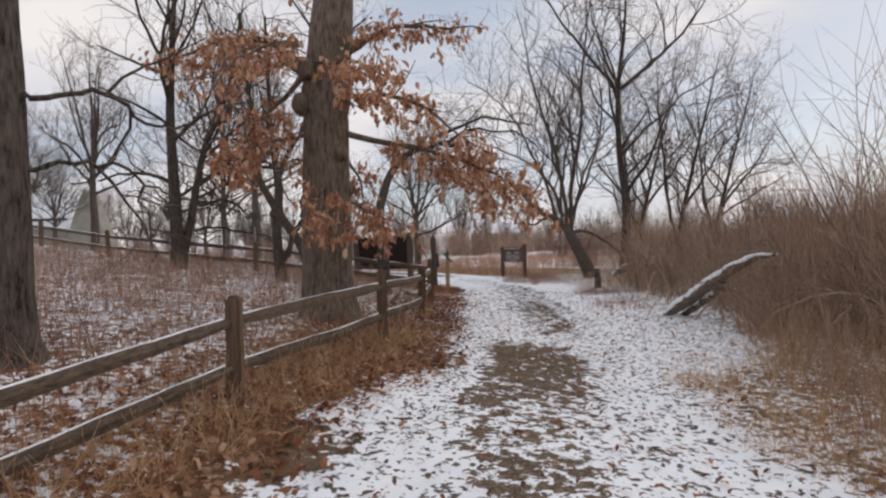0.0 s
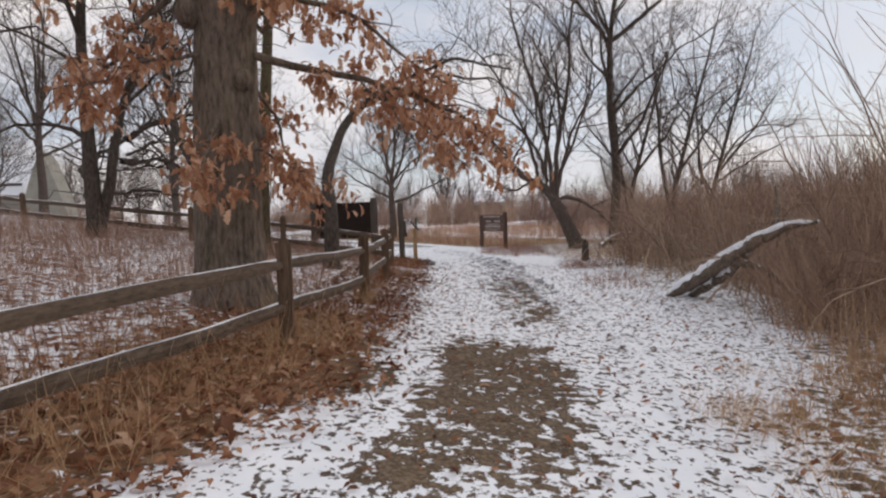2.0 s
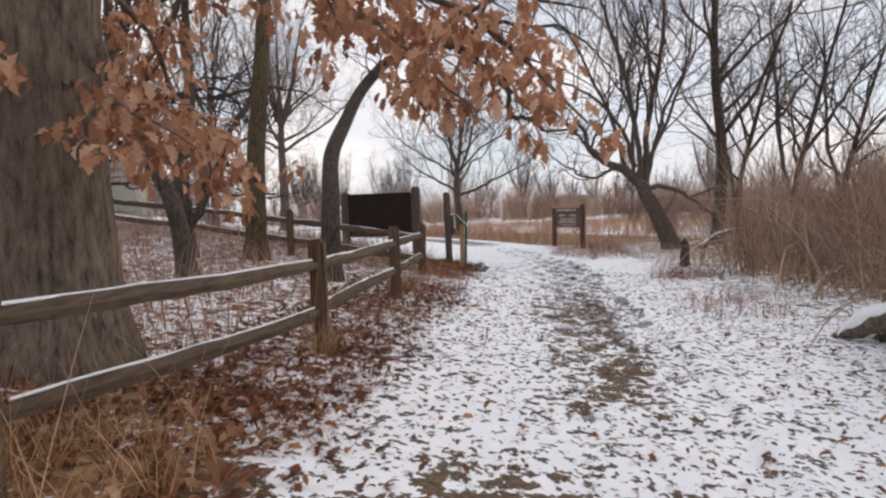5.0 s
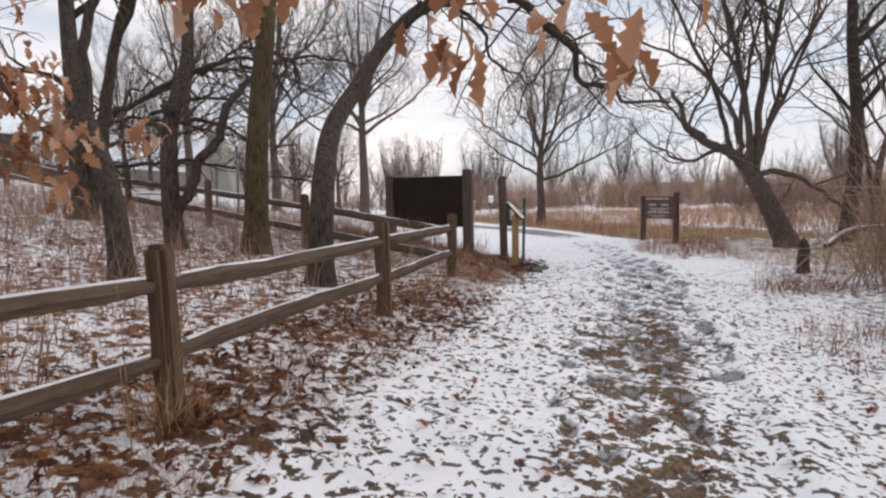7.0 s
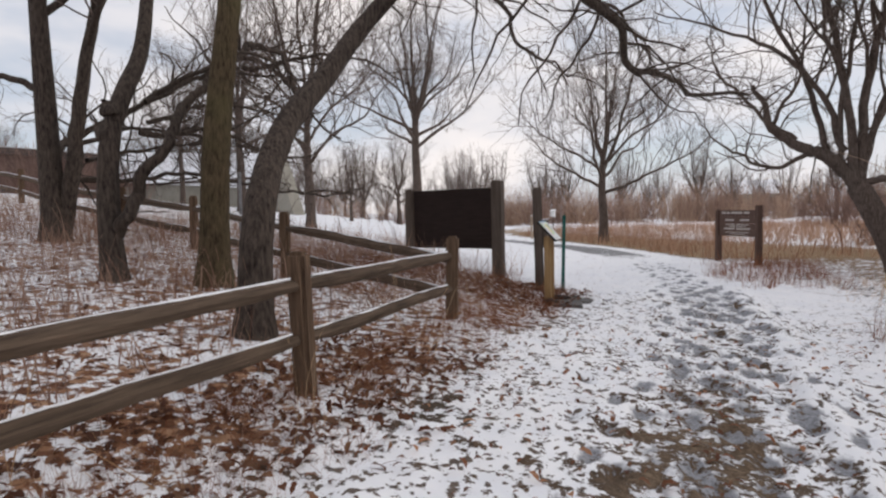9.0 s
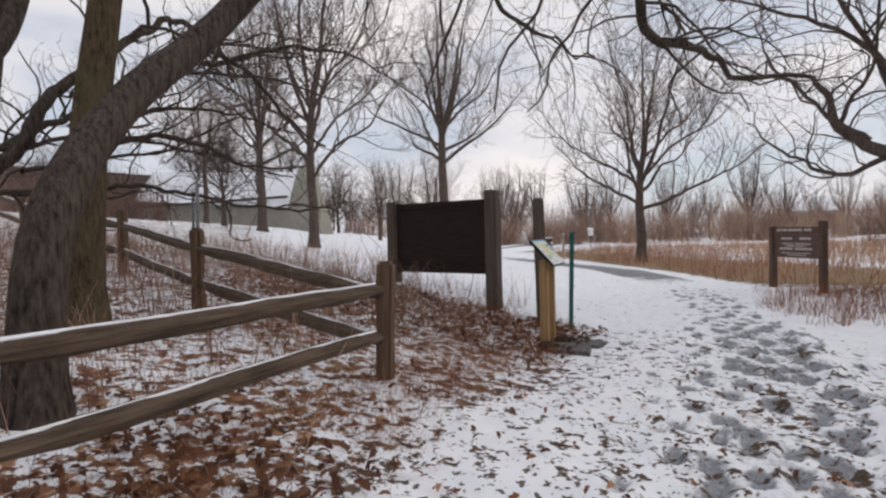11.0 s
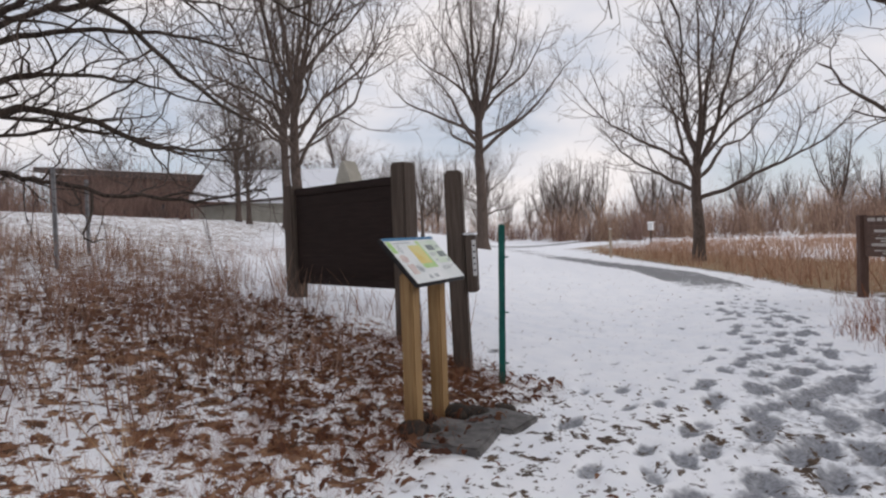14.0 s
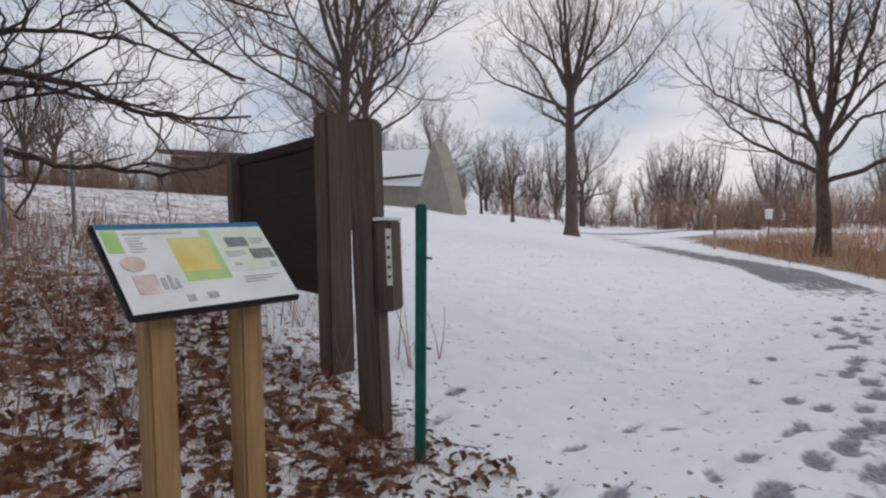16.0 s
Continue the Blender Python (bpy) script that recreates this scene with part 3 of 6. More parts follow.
# the oak beside the fence that keeps its brown leaves
oak_limbs = [
    ([(-1.75, 10.6, 3.5), (-0.6, 10.8, 3.2), (0.5, 10.9, 2.9), (1.3, 11.0, 2.5), (1.85, 11.0, 1.9)], 0.06, 0.008),
    ([(-1.7, 10.6, 4.1), (-0.7, 10.4, 4.1), (0.2, 10.6, 3.6), (0.9, 10.7, 3.0)], 0.05, 0.008),
    ([(-1.7, 10.6, 4.8), (-0.5, 10.5, 5.2), (0.8, 10.4, 5.1)], 0.06, 0.01),
    ([(-2.3, 10.5, 4.4), (-3.0, 10.3, 3.6), (-3.6, 10.2, 2.8)], 0.05, 0.008),
    ([(-2.0, 10.35, 2.6), (-1.9, 9.6, 2.15), (-1.75, 9.0, 1.75)], 0.03, 0.006),
    ([(-1.7, 10.5, 2.3), (-1.1, 10.3, 2.0), (-0.6, 10.2, 1.75)], 0.025, 0.006),
    ([(-2.3, 10.6, 5.0), (-3.5, 10.4, 4.9), (-4.7, 10.2, 4.5)], 0.06, 0.01),
    ([(-1.8, 10.9, 3.2), (-1.4, 11.6, 2.4), (-1.1, 12.1, 1.6)], 0.03, 0.006),
    ([(-2.1, 11.0, 3.6), (-2.4, 11.9, 2.9), (-2.3, 12.6, 2.1)], 0.035, 0.006),
    ([(-2.0, 10.3, 4.6), (-1.2, 9.4, 4.2), (-0.6, 8.7, 3.7)], 0.04, 0.008),
    ([(-2.3, 10.3, 4.9), (-2.9, 9.2, 4.4), (-3.2, 8.6, 3.7)], 0.04, 0.008),
    ([(0.0, 10.85, 2.85), (0.7, 10.6, 2.3), (1.1, 10.5, 1.95)], 0.02, 0.006),
    ([(-0.3, 10.8, 3.0), (0.3, 11.3, 3.0), (0.9, 11.6, 2.8)], 0.02, 0.006),
    ([(-2.2, 10.4, 3.4), (-3.0, 9.9, 3.2), (-3.4, 9.6, 2.6)], 0.03, 0.006),
]


def leaf_template():
    """A curled, lobed oak leaf, base at the origin, one unit long."""
    out = [(0.0, 0.015), (0.16, 0.10), (0.26, 0.22), (0.36, 0.11), (0.5, 0.27), (0.62, 0.14), (0.74, 0.24), (0.88, 0.11), (1.0, 0.01)]
    v, f = [], []
    for s, w in out:
        z = 0.22 * math.sin(s * 2.6) - 0.16 * s
        v += [(s, -w, z + w * 0.35), (s, 0.0, z), (s, w, z + w * 0.35)]
    for i in range(len(out) - 1):
        a = i * 3
        f += [(a, a + 3, a + 4, a + 1), (a + 1, a + 4, a + 5, a + 2)]
    return np.array(v), np.array(f)


LEAF_V, LEAF_F = leaf_template()
SMALL_OUT = [(0.0, 0.02), (0.28, 0.22), (0.5, 0.16), (0.72, 0.24), (1.0, 0.02)]
SMALL_V = np.array([(a, k * w, 0.25 * math.sin(a * 2.6) + abs(k) * w * 0.35) for a, w in SMALL_OUT for k in (-1, 0, 1)])
SMALL_F = np.array([(3 * i + j, 3 * i + j + 3, 3 * i + j + 4, 3 * i + j + 1) for i in range(4) for j in range(2)])


def scatter(template_v, template_f, mats):
    """Copies of a small shape by an array of 3 x 4 matrices, joined."""
    v = np.einsum("nij,kj->nki", mats[:, :, :3], template_v) + mats[:, None, :, 3]
    f = template_f[None] + (np.arange(len(mats)) * len(template_v))[:, None, None]
    g = Geo()
    g.put(v, f)
    return g


def frames(pos, heading, pitch, roll, size):
    """3 x 4 matrices: turned about x by roll, about y by pitch, about z by heading."""
    n = len(pos)
    m = np.zeros((n, 3, 4))
    ch, sh, cp, sp, cr, sr = np.cos(heading), np.sin(heading), np.cos(pitch), np.sin(pitch), np.cos(roll), np.sin(roll)
    m[:, 0, 0], m[:, 0, 1], m[:, 0, 2] = ch * cp, ch * sp * sr - sh * cr, ch * sp * cr + sh * sr
    m[:, 1, 0], m[:, 1, 1], m[:, 1, 2] = sh * cp, sh * sp * sr + ch * cr, sh * sp * cr - ch * sr
    m[:, 2, 0], m[:, 2, 1], m[:, 2, 2] = -sp, cp * sr, cp * cr
    m[:, :, :3] *= np.asarray(size).reshape(-1, 1, 1)
    m[:, :, 3] = pos
    return m


def build_oak():
    trunk_line = [(-2.0, 10.7, 0.2), (-2.02, 10.7, 1.6), (-1.97, 10.7, 3.2), (-1.92, 10.72, 4.4), (-1.75, 10.75, 6.0), (-1.7, 10.8, 7.5)]
    base = np.array([-2.0, 10.7, hz(-2.0, 10.7)])
    limbs, twigs = Geo(), Geo()
    p = smooth_line(trunk_line, 60)
    p[0, 2] = base[2] - 0.1
    r = np.interp(p[:, 2] - base[2], [0, 0.15, 0.5, 1.2, 3.5, 3.9, 4.3, 5.2, 7.2], [0.58, 0.52, 0.45, 0.42, 0.38, 0.43, 0.38, 0.36, 0.2])
    limbs.tube(p - base, r, 36, 0.035)
    # burls where limbs were lost
    for bx, by, bz, br in ((-2.32, 10.5, 3.95, 0.17), (-1.62, 10.5, 4.15, 0.16), (-1.68, 10.42, 3.1, 0.12), (-2.2, 10.3, 4.5, 0.15), (-1.6, 10.7, 2.5, 0.1)):
        a = np.linspace(0, math.pi, 9)
        q = np.array([bx, by, bz]) - base
        limbs.tube(q + np.stack([0 * a, 0 * a, -br * 1.2 * np.cos(a)], -1), br * np.sin(a) + 0.005, 14, 0.06)
    tops = [([(-1.7, 10.8, 5.6), (-2.6, 11.2, 7.2), (-3.6, 11.4, 8.6)], 0.17, 0.04), ([(-1.75, 10.7, 5.8), (-0.6, 10.9, 7.4), (0.6, 11.2, 8.6)], 0.16, 0.04)]
    spots = []
    for k, (pts, r0, r1) in enumerate(oak_limbs + tops):
        q = crooked(smooth_line(pts, 14), 0.03) - base
        limbs.tube(q, np.linspace(r0, r1, 14), 8)
        lt = Geo()
        sprout(twigs, lt, q, np.linspace(r0, r1, 14), 0, LEAFED)
        off = 0
        for v, f in zip(lt.v, lt.f):
            twigs.put(v, f - off)
            off += len(v)
        # leaves hang in sprays along the outer three quarters
        length = np.linalg.norm(np.diff(q, axis=0), axis=1).sum()
        for i in range(int(length * 15)):
            s = rng.uniform(0.22, 1.0)
            c = q[min(13, int(s * 13))]
            centre = c + rng.normal(0, 0.22, 3) * np.array([1, 1, 0.62]) + np.array([0, 0, -0.08])
            for j in range(rng.integers(6, 16)):
                spots.append(centre + rng.normal(0, 0.07, 3))
    ob = thing("oak_tree", Matrix.Translation(base), "big oak with rough bark holding russet dead leaves beside the fence", "tree")
    mesh_part("trunk", limbs.mesh("trunk", BARK_OAK), ob)
    mesh_part("crown", twigs.mesh("crown", TWIG), ob, "thin dark twigs")
    spots = np.array(spots)
    n = len(spots)
    mats = frames(spots, rng.uniform(0, 2 * math.pi, n), rng.normal(0.95, 0.4, n), rng.normal(0, 0.6, n), rng.uniform(0.09, 0.17, n))
    near = np.argsort(np.linalg.norm(spots + base - np.array([1.7, 10.9, 1.8]), axis=1))
    mesh_part("foliage", scatter(LEAF_V, LEAF_F, mats[near[280:]]).mesh("foliage", LEAF), ob, "curled russet oak leaves", "stuff")
    g = Geo()
    g.put(LEAF_V, LEAF_F)
    leaf_mesh = g.mesh("leaf", LEAF)
    for i in near[:280]:
        o = new("leaf", leaf_mesh)
        o.parent = ob
        m = np.eye(4)
        m[:3] = mats[i]
        o.matrix_basis = Matrix(m.tolist())
    return ob


build_oak()

tree("tree", "thick trunk with deeply furrowed dark bark", [
    ([(-4.62, 6.3, 0.2), (-4.6, 6.3, 2.5), (-4.68, 6.35, 6), (-4.7, 6.4, 9)], 0.36, 0.25, SPARSE),
    ([(-4.35, 6.35, 3.1), (-3.75, 6.8, 3.35), (-3.2, 7.2, 3.0), (-2.9, 7.6, 2.7)], 0.035, 0.01, CROOKED),
    ([(-4.35, 6.35, 2.4), (-3.8, 7.0, 2.6), (-3.3, 7.6, 2.2)], 0.03, 0.01, CROOKED),
], SPARSE, BARK_FURROWED, sides=44, ridges=0.06)

tree("arching_tree", "slender dark tree arching over the path", [
    ([(-1.6, 16.2, 0.3), (-1.6, 16.35, 1.45), (-1.75, 17.05, 2.35), (-1.68, 17.7, 2.95), (-1.45, 18.3, 3.7), (-1.0, 18.55, 4.22), (-0.49, 18.75, 4.48)], 0.165, 0.09, bare_until(DROOP, 0.8)),
    ([(-0.5, 18.75, 4.47), (0.25, 19.5, 4.62), (1.0, 20.35, 4.42), (1.6, 21.0, 4.1), (1.74, 21.7, 3.76), (2.15, 22.5, 3.72), (2.4, 23.5, 3.5), (3.2, 24.2, 3.4)], 0.085, 0.03, DROOP),
    ([(-0.6, 18.7, 4.42), (0.3, 18.3, 4.95), (1.6, 18.2, 5.2), (2.8, 18.6, 5.0)], 0.06, 0.02, DROOP),
    ([(-0.95, 18.6, 4.25), (-0.75, 19.5, 4.6), (-0.6, 20.3, 4.45), (-0.5, 20.9, 4.1), (-0.1, 22.0, 3.95), (0.4, 23.0, 3.8)], 0.05, 0.012, DROOP),
    ([(0.1, 19.4, 4.6), (1.2, 19.5, 5.0), (2.6, 20.0, 4.9), (3.6, 20.8, 4.3)], 0.05, 0.012, DROOP),
    ([(0.3, 19.6, 4.58), (0.85, 20.4, 4.35), (1.3, 21.2, 4.25), (1.5, 22.0, 3.75)], 0.045, 0.01, DROOP),
], DROOP, BARK_DARK, sides=14)

tree("tree", "straight mossy trunk behind the fence", [
    ([(-3.52, 17.8, 0.5), (-3.5, 17.95, 2.4), (-3.4, 18.2, 4.3), (-3.25, 18.4, 7), (-3.1, 18.5, 10)], 0.2, 0.06, bare_until(FULL, 0.55)),
], FULL, BARK_GREEN, sides=16)

tree("forked_tree", "forked crooked tree with a broken stub", [
    ([(-4.5, 17.15, 0.55), (-4.62, 17.22, 1.6), (-4.66, 17.35, 2.5), (-4.66, 17.6, 3.1), (-4.72, 17.85, 3.45), (-4.95, 18.3, 4.5), (-5.1, 18.6, 6.2), (-5.2, 18.8, 8.6)], 0.15, 0.03, bare_until(CROOKED, 0.5)),
    ([(-4.52, 17.2, 1.15), (-4.4, 17.35, 1.6), (-4.31, 17.56, 2.09), (-4.27, 17.84, 2.7), (-4.22, 18.32, 3.23), (-4.24, 18.99, 3.64), (-4.29, 19.63, 3.92), (-4.21, 20.09, 3.83), (-4.04, 20.46, 3.46)], 0.09, 0.025, bare_until(CROOKED, 0.5)),
    ([(-4.66, 17.33, 2.4), (-4.7, 17.36, 2.62), (-4.72, 17.36, 2.86)], 0.13, 0.09, [dict(CROOKED[0], per_m=0.01)]),
], CROOKED, BARK_DARK, sides=14)

tree("tree", "leaning tree with two stems in leaf litter", [
    ([(-3.1, 14.55, 0.5), (-3.35, 14.7, 1.5), (-4.0, 15.05, 2.4), (-4.6, 15.5, 3.4), (-4.75, 15.6, 5), (-4.95, 15.6, 7.5)], 0.13, 0.03, bare_until(CROOKED, 0.5)),
    ([(-3.9, 15.0, 2.25), (-3.85, 15.1, 3.0), (-3.6, 15.2, 3.7), (-3.2, 15.3, 4.6), (-3.0, 15.4, 6.5)], 0.07, 0.02),
], CROOKED, BARK_DARK, sides=12)

tree("twin_stem_tree", "twin-stemmed dark tree by the fence", [
    ([(-8.2, 19.1, 1.0), (-8.25, 19.1, 3), (-8.3, 19.1, 6), (-8.1, 19.2, 9.5), (-8.0, 19.2, 12)], 0.21, 0.03, bare_until(FULL, 0.35)),
    ([(-8.1, 19.15, 1.1), (-7.8, 19.2, 2.6), (-7.5, 19.3, 4.2), (-6.8, 19.5, 6.5), (-6.2, 19.6, 9)], 0.15, 0.03, bare_until(FULL, 0.35)),
    ([(-8.2, 19.1, 3.6), (-9.2, 18.6, 3.9), (-10.2, 18.4, 3.7)], 0.07, 0.02, CROOKED),
    ([(-8.2, 19.1, 2.4), (-9.0, 20.2, 3.0), (-8.3, 21.3, 3.9), (-7.2, 21.8, 4.45), (-6.35, 22.1, 4.57), (-6.1, 23.2, 4.3), (-6.16, 23.96, 3.97), (-6.0, 25.2, 3.3)], 0.075, 0.025, LIMBY),
    ([(-8.3, 21.3, 3.8), (-8.0, 22.8, 4.6), (-7.0, 24.4, 4.9), (-6.0, 26.0, 4.4)], 0.06, 0.015, LIMBY),
    ([(-9.0, 20.3, 2.9), (-9.5, 22.3, 3.4), (-8.6, 24.3, 3.2), (-7.8, 26.3, 2.8)], 0.05, 0.015, LIMBY),
    ([(-6.5, 22.2, 4.5), (-5.6, 23.0, 4.9), (-4.6, 24.0, 4.8), (-3.8, 25.0, 4.3)], 0.05, 0.012, LIMBY),
    ([(-8.2, 19.1, 2.0), (-9.2, 20.6, 2.2), (-8.2, 22.0, 2.35), (-7.3, 22.3, 2.25), (-6.2, 22.9, 1.95), (-5.6, 23.7, 1.75), (-5.0, 24.6, 2.0)], 0.06, 0.018, LIMBY),
    ([(-8.4, 21.4, 3.4), (-8.2, 22.6, 3.9), (-7.4, 23.8, 4.0), (-6.6, 25.0, 3.6)], 0.05, 0.012, LIMBY),
    ([(-9.2, 20.6, 2.6), (-9.4, 22.0, 2.9), (-8.6, 23.2, 3.1), (-8.2, 24.8, 3.6)], 0.05, 0.012, LIMBY),
    ([(-7.4, 21.9, 4.3), (-7.2, 23.0, 5.0), (-6.8, 24.2, 5.4), (-6.0, 25.4, 5.2)], 0.05, 0.012, LIMBY),
    ([(-8.5, 21.3, 3.2), (-7.8, 23.0, 3.3), (-7.6, 24.6, 2.9), (-7.2, 26.0, 3.0)], 0.07, 0.02, LIMBY),
], CROOKED, BARK_DARK, sides=14)

tree("leaning_tree", "leaning multi-stemmed tree with a split limb", [
    ([(6.78, 28.5, -0.2), (6.35, 28.55, 0.8), (5.85, 28.6, 1.8)], 0.31, 0.24, SPARSE),
    ([(5.9, 28.6, 1.75), (5.2, 28.7, 2.55), (4.55, 28.75, 2.95), (4.1, 28.78, 3.3), (3.95, 28.8, 3.75), (3.65, 28.8, 4.35)], 0.19, 0.05, LIMBY),
    ([(5.9, 28.6, 1.8), (6.0, 28.6, 3.5), (6.4, 28.5, 6.6), (6.8, 28.5, 10.5), (7.2, 28.4, 13.0)], 0.115, 0.012),
    ([(5.8, 28.6, 1.9), (5.6, 28.4, 4.0), (5.0, 28.2, 6.8), (4.2, 28.0, 9.6), (3.6, 28.0, 12.0)], 0.105, 0.012),
    ([(5.9, 28.6, 1.9), (6.4, 28.9, 3.6), (7.4, 29.2, 5.8), (8.8, 29.4, 8.0)], 0.09, 0.012),
    ([(5.4, 28.65, 2.3), (5.0, 28.8, 4.0), (4.0, 29.0, 6.2), (2.6, 29.2, 8.2), (1.2, 29.4, 9.4)], 0.08, 0.012),
    ([(5.6, 28.6, 2.6), (4.8, 28.4, 4.4), (3.2, 28.2, 5.6), (1.4, 28.0, 6.2)], 0.08, 0.015),
    ([(5.5, 28.6, 2.4), (5.4, 28.3, 4.4), (5.8, 28.0, 6.6), (5.6, 27.8, 8.6)], 0.07, 0.012),
    ([(6.0, 28.6, 2.6), (6.9, 28.4, 4.6), (7.4, 28.2, 6.8), (7.2, 28.0, 9.0)], 0.07, 0.012),
    ([(5.9, 28.55, 1.9), (6.6, 28.3, 1.95), (7.6, 28.0, 1.3), (8.3, 27.8, 0.5)], 0.09, 0.03, CROOKED),
    ([(4.9, 28.7, 2.6), (4.2, 28.4, 2.3), (3.4, 28.2, 2.6), (2.4, 28.0, 3.4)], 0.06, 0.012, LIMBY),
    ([(4.6, 28.75, 2.95), (3.9, 29.0, 3.6), (3.0, 29.2, 4.6), (2.6, 29.4, 5.8)], 0.06, 0.012, LIMBY),
    ([(4.1, 28.8, 3.3), (4.5, 28.4, 4.3), (4.3, 28.2, 5.6)], 0.05, 0.012, LIMBY),
], FULL, BARK_GREY, sides=12)

tree("tree", "tall dark tree with many limbs above a burl", [
    ([(8.8, 30.3, -0.2), (9.0, 30.3, 3), (8.75, 30.3, 6), (8.8, 30.3, 8.9), (9.2, 30.3, 12), (9.4, 30.2, 15.5)], 0.23, 0.02),
    ([(8.8, 30.3, 8.7), (7.4, 30.2, 10.4), (5.8, 30.1, 12.6), (4.6, 30.0, 14.5)], 0.1, 0.015),
    ([(8.8, 30.3, 8.8), (10.6, 30.3, 10.2), (12.6, 30.4, 12.2), (13.8, 30.4, 14)], 0.11, 0.015),
    ([(8.8, 30.3, 5.5), (10.2, 30.3, 7.0), (12.0, 30.4, 8.6), (13.6, 30.4, 9.4)], 0.08, 0.015),
    ([(8.8, 30.3, 8.9), (8.2, 31.0, 11), (7.8, 31.6, 14)], 0.09, 0.015),
], FULL, BARK_DARK, sides=12)
for bx, by, s in ((12.0, 31.5, 1.15), (15.0, 34.0, 1.1), (10.8, 34.0, 1.1)):
    tree("tree", "spreading bare tree above the thicket", [
        ([(bx, by, -0.2), (bx + 0.1, by, 2.0), (bx + 0.7, by, 4.5), (bx + 1.8, by, 7.5 * s), (bx + 2.4, by, 9.5 * s)], 0.14, 0.012),
        ([(bx, by, 1.0), (bx - 0.5, by, 3.2), (bx - 0.8, by, 6.5 * s), (bx - 0.9, by, 9 * s)], 0.10, 0.012),
        ([(bx + 0.3, by, 3.0), (bx + 1.8, by, 5.0), (bx + 3.6, by, 6.6 * s)], 0.08, 0.012),
    ], FULL, BARK_DARK, sides=8)


# limbs that leave the stem steeply and bend upwards, with fine twigs at their ends
OPEN = [dict(per_m=2.0, **{"from": 0.2}, angle=(25, 58), len=(1.5, 3.2), wob=0.17, trop=0.04, seg=0.45, lift=0.6, r=0.010, low=0.012),
        dict(per_m=2.5, **{"from": 0.15}, angle=(25, 60), len=(0.8, 1.9), r=0.008, wob=0.2, trop=0.02, seg=0.5, low=0.0085),
        dict(per_m=3.2, **{"from": 0.12}, angle=(25, 60), len=(0.4, 1.0), r=0.007, wob=0.2, trop=0.01, seg=0.5, low=0.0075)]


def lawn_tree(x, y, fork, top, spread, r, label, name="lawn_tree", limbs=9):
    """An open-grown tree: a stem that parts into a few leaders, and long limbs that sweep out and up below them."""
    z = hz(x, y)
    span = top - fork
    crotch = z + fork + 0.2 * span
    stems = [([(x, y, z), (x + 0.03, y, z + fork * 0.6), (x - 0.04, y, z + fork), (x, y, crotch)], r, r * 0.6, [dict(OPEN[0], per_m=0.01)])]
    for i in range(4):
        a = i * 1.6 + rng.uniform(-0.5, 0.5)
        q = spread * rng.uniform(0.2, 0.55)
        ca, sa = math.cos(a), math.sin(a)
        stems.append(([(x, y, crotch - rng.uniform(0.05, 0.6)), (x + 0.35 * q * ca, y + 0.35 * q * sa, crotch + 0.2 * span), (x + 0.6 * q * ca, y + 0.6 * q * sa, crotch + 0.45 * span),
                       (x + q * ca, y + q * sa, z + top * rng.uniform(0.9, 1.02))], r * 0.4, 0.014))
    for i in range(limbs):
        a = i * 2.4 + rng.uniform(-0.4, 0.4)
        f = (i + 0.3) / limbs
        q = spread * (1.05 - 0.35 * f) * rng.uniform(0.8, 1.1)
        z0 = z + fork + 0.28 * span * f
        rise = span * (0.30 + 0.25 * f) * rng.uniform(0.75, 1.15)
        ca, sa = math.cos(a), math.sin(a)
        u, w = rng.uniform(0.2, 0.38), rng.uniform(0.5, 0.68)
        stems.append(([(x, y, z0), (x + 0.3 * q * ca, y + 0.3 * q * sa, z0 + u * rise), (x + 0.68 * q * (ca - 0.12 * sa), y + 0.68 * q * (sa + 0.12 * ca), z0 + w * rise), (x + q * ca, y + q * sa, z0 + rise)],
                      r * (0.36 - 0.1 * f), 0.012))
    return tree(name, label, stems, OPEN, BARK_GREY, TWIG, sides=9, group="trees on the lawn")


lawn_tree(-1.83, 43.25, 2.3, 11.0, 4.9, 0.25, "bare young tree with an even round crown in dry grass")
lawn_tree(-15.2, 50.4, 5.6, 16.5, 6.6, 0.37, "tall bare tree on the snowy lawn", limbs=11)
lawn_tree(-11.0, 31.2, 2.3, 12.0, 3.9, 0.19, "bare tree with a dense crown on the snowy bank", limbs=10)
lawn_tree(-24.8, 44.0, 4.0, 15.0, 4.3, 0.31, "bare tree with upright limbs before the building")
lawn_tree(-32.3, 46.6, 3.6, 10.0, 3.2, 0.21, "slim bare tree before the building", limbs=7)
far_a = lawn_tree(-30.0, 78.0, 2.5, 10.0, 4.5, 0.3, "low spreading bare tree far across the lawn")
far_b = lawn_tree(-41.0, 75.0, 1.5, 8.0, 3.0, 0.2, "small bare tree by the end of the building")
FARLOW = [dict(per_m=1.5, **{"from": 0.1}, angle=(28, 60), len=(1.6, 3.4), wob=0.14, trop=0.03, seg=1.2, lift=0.6),
          dict(per_m=2.2, **{"from": 0.1}, angle=(28, 60), len=(0.9, 2.2), r=0.03, wob=0.16, trop=0.02, seg=1.2, low=0.024)]


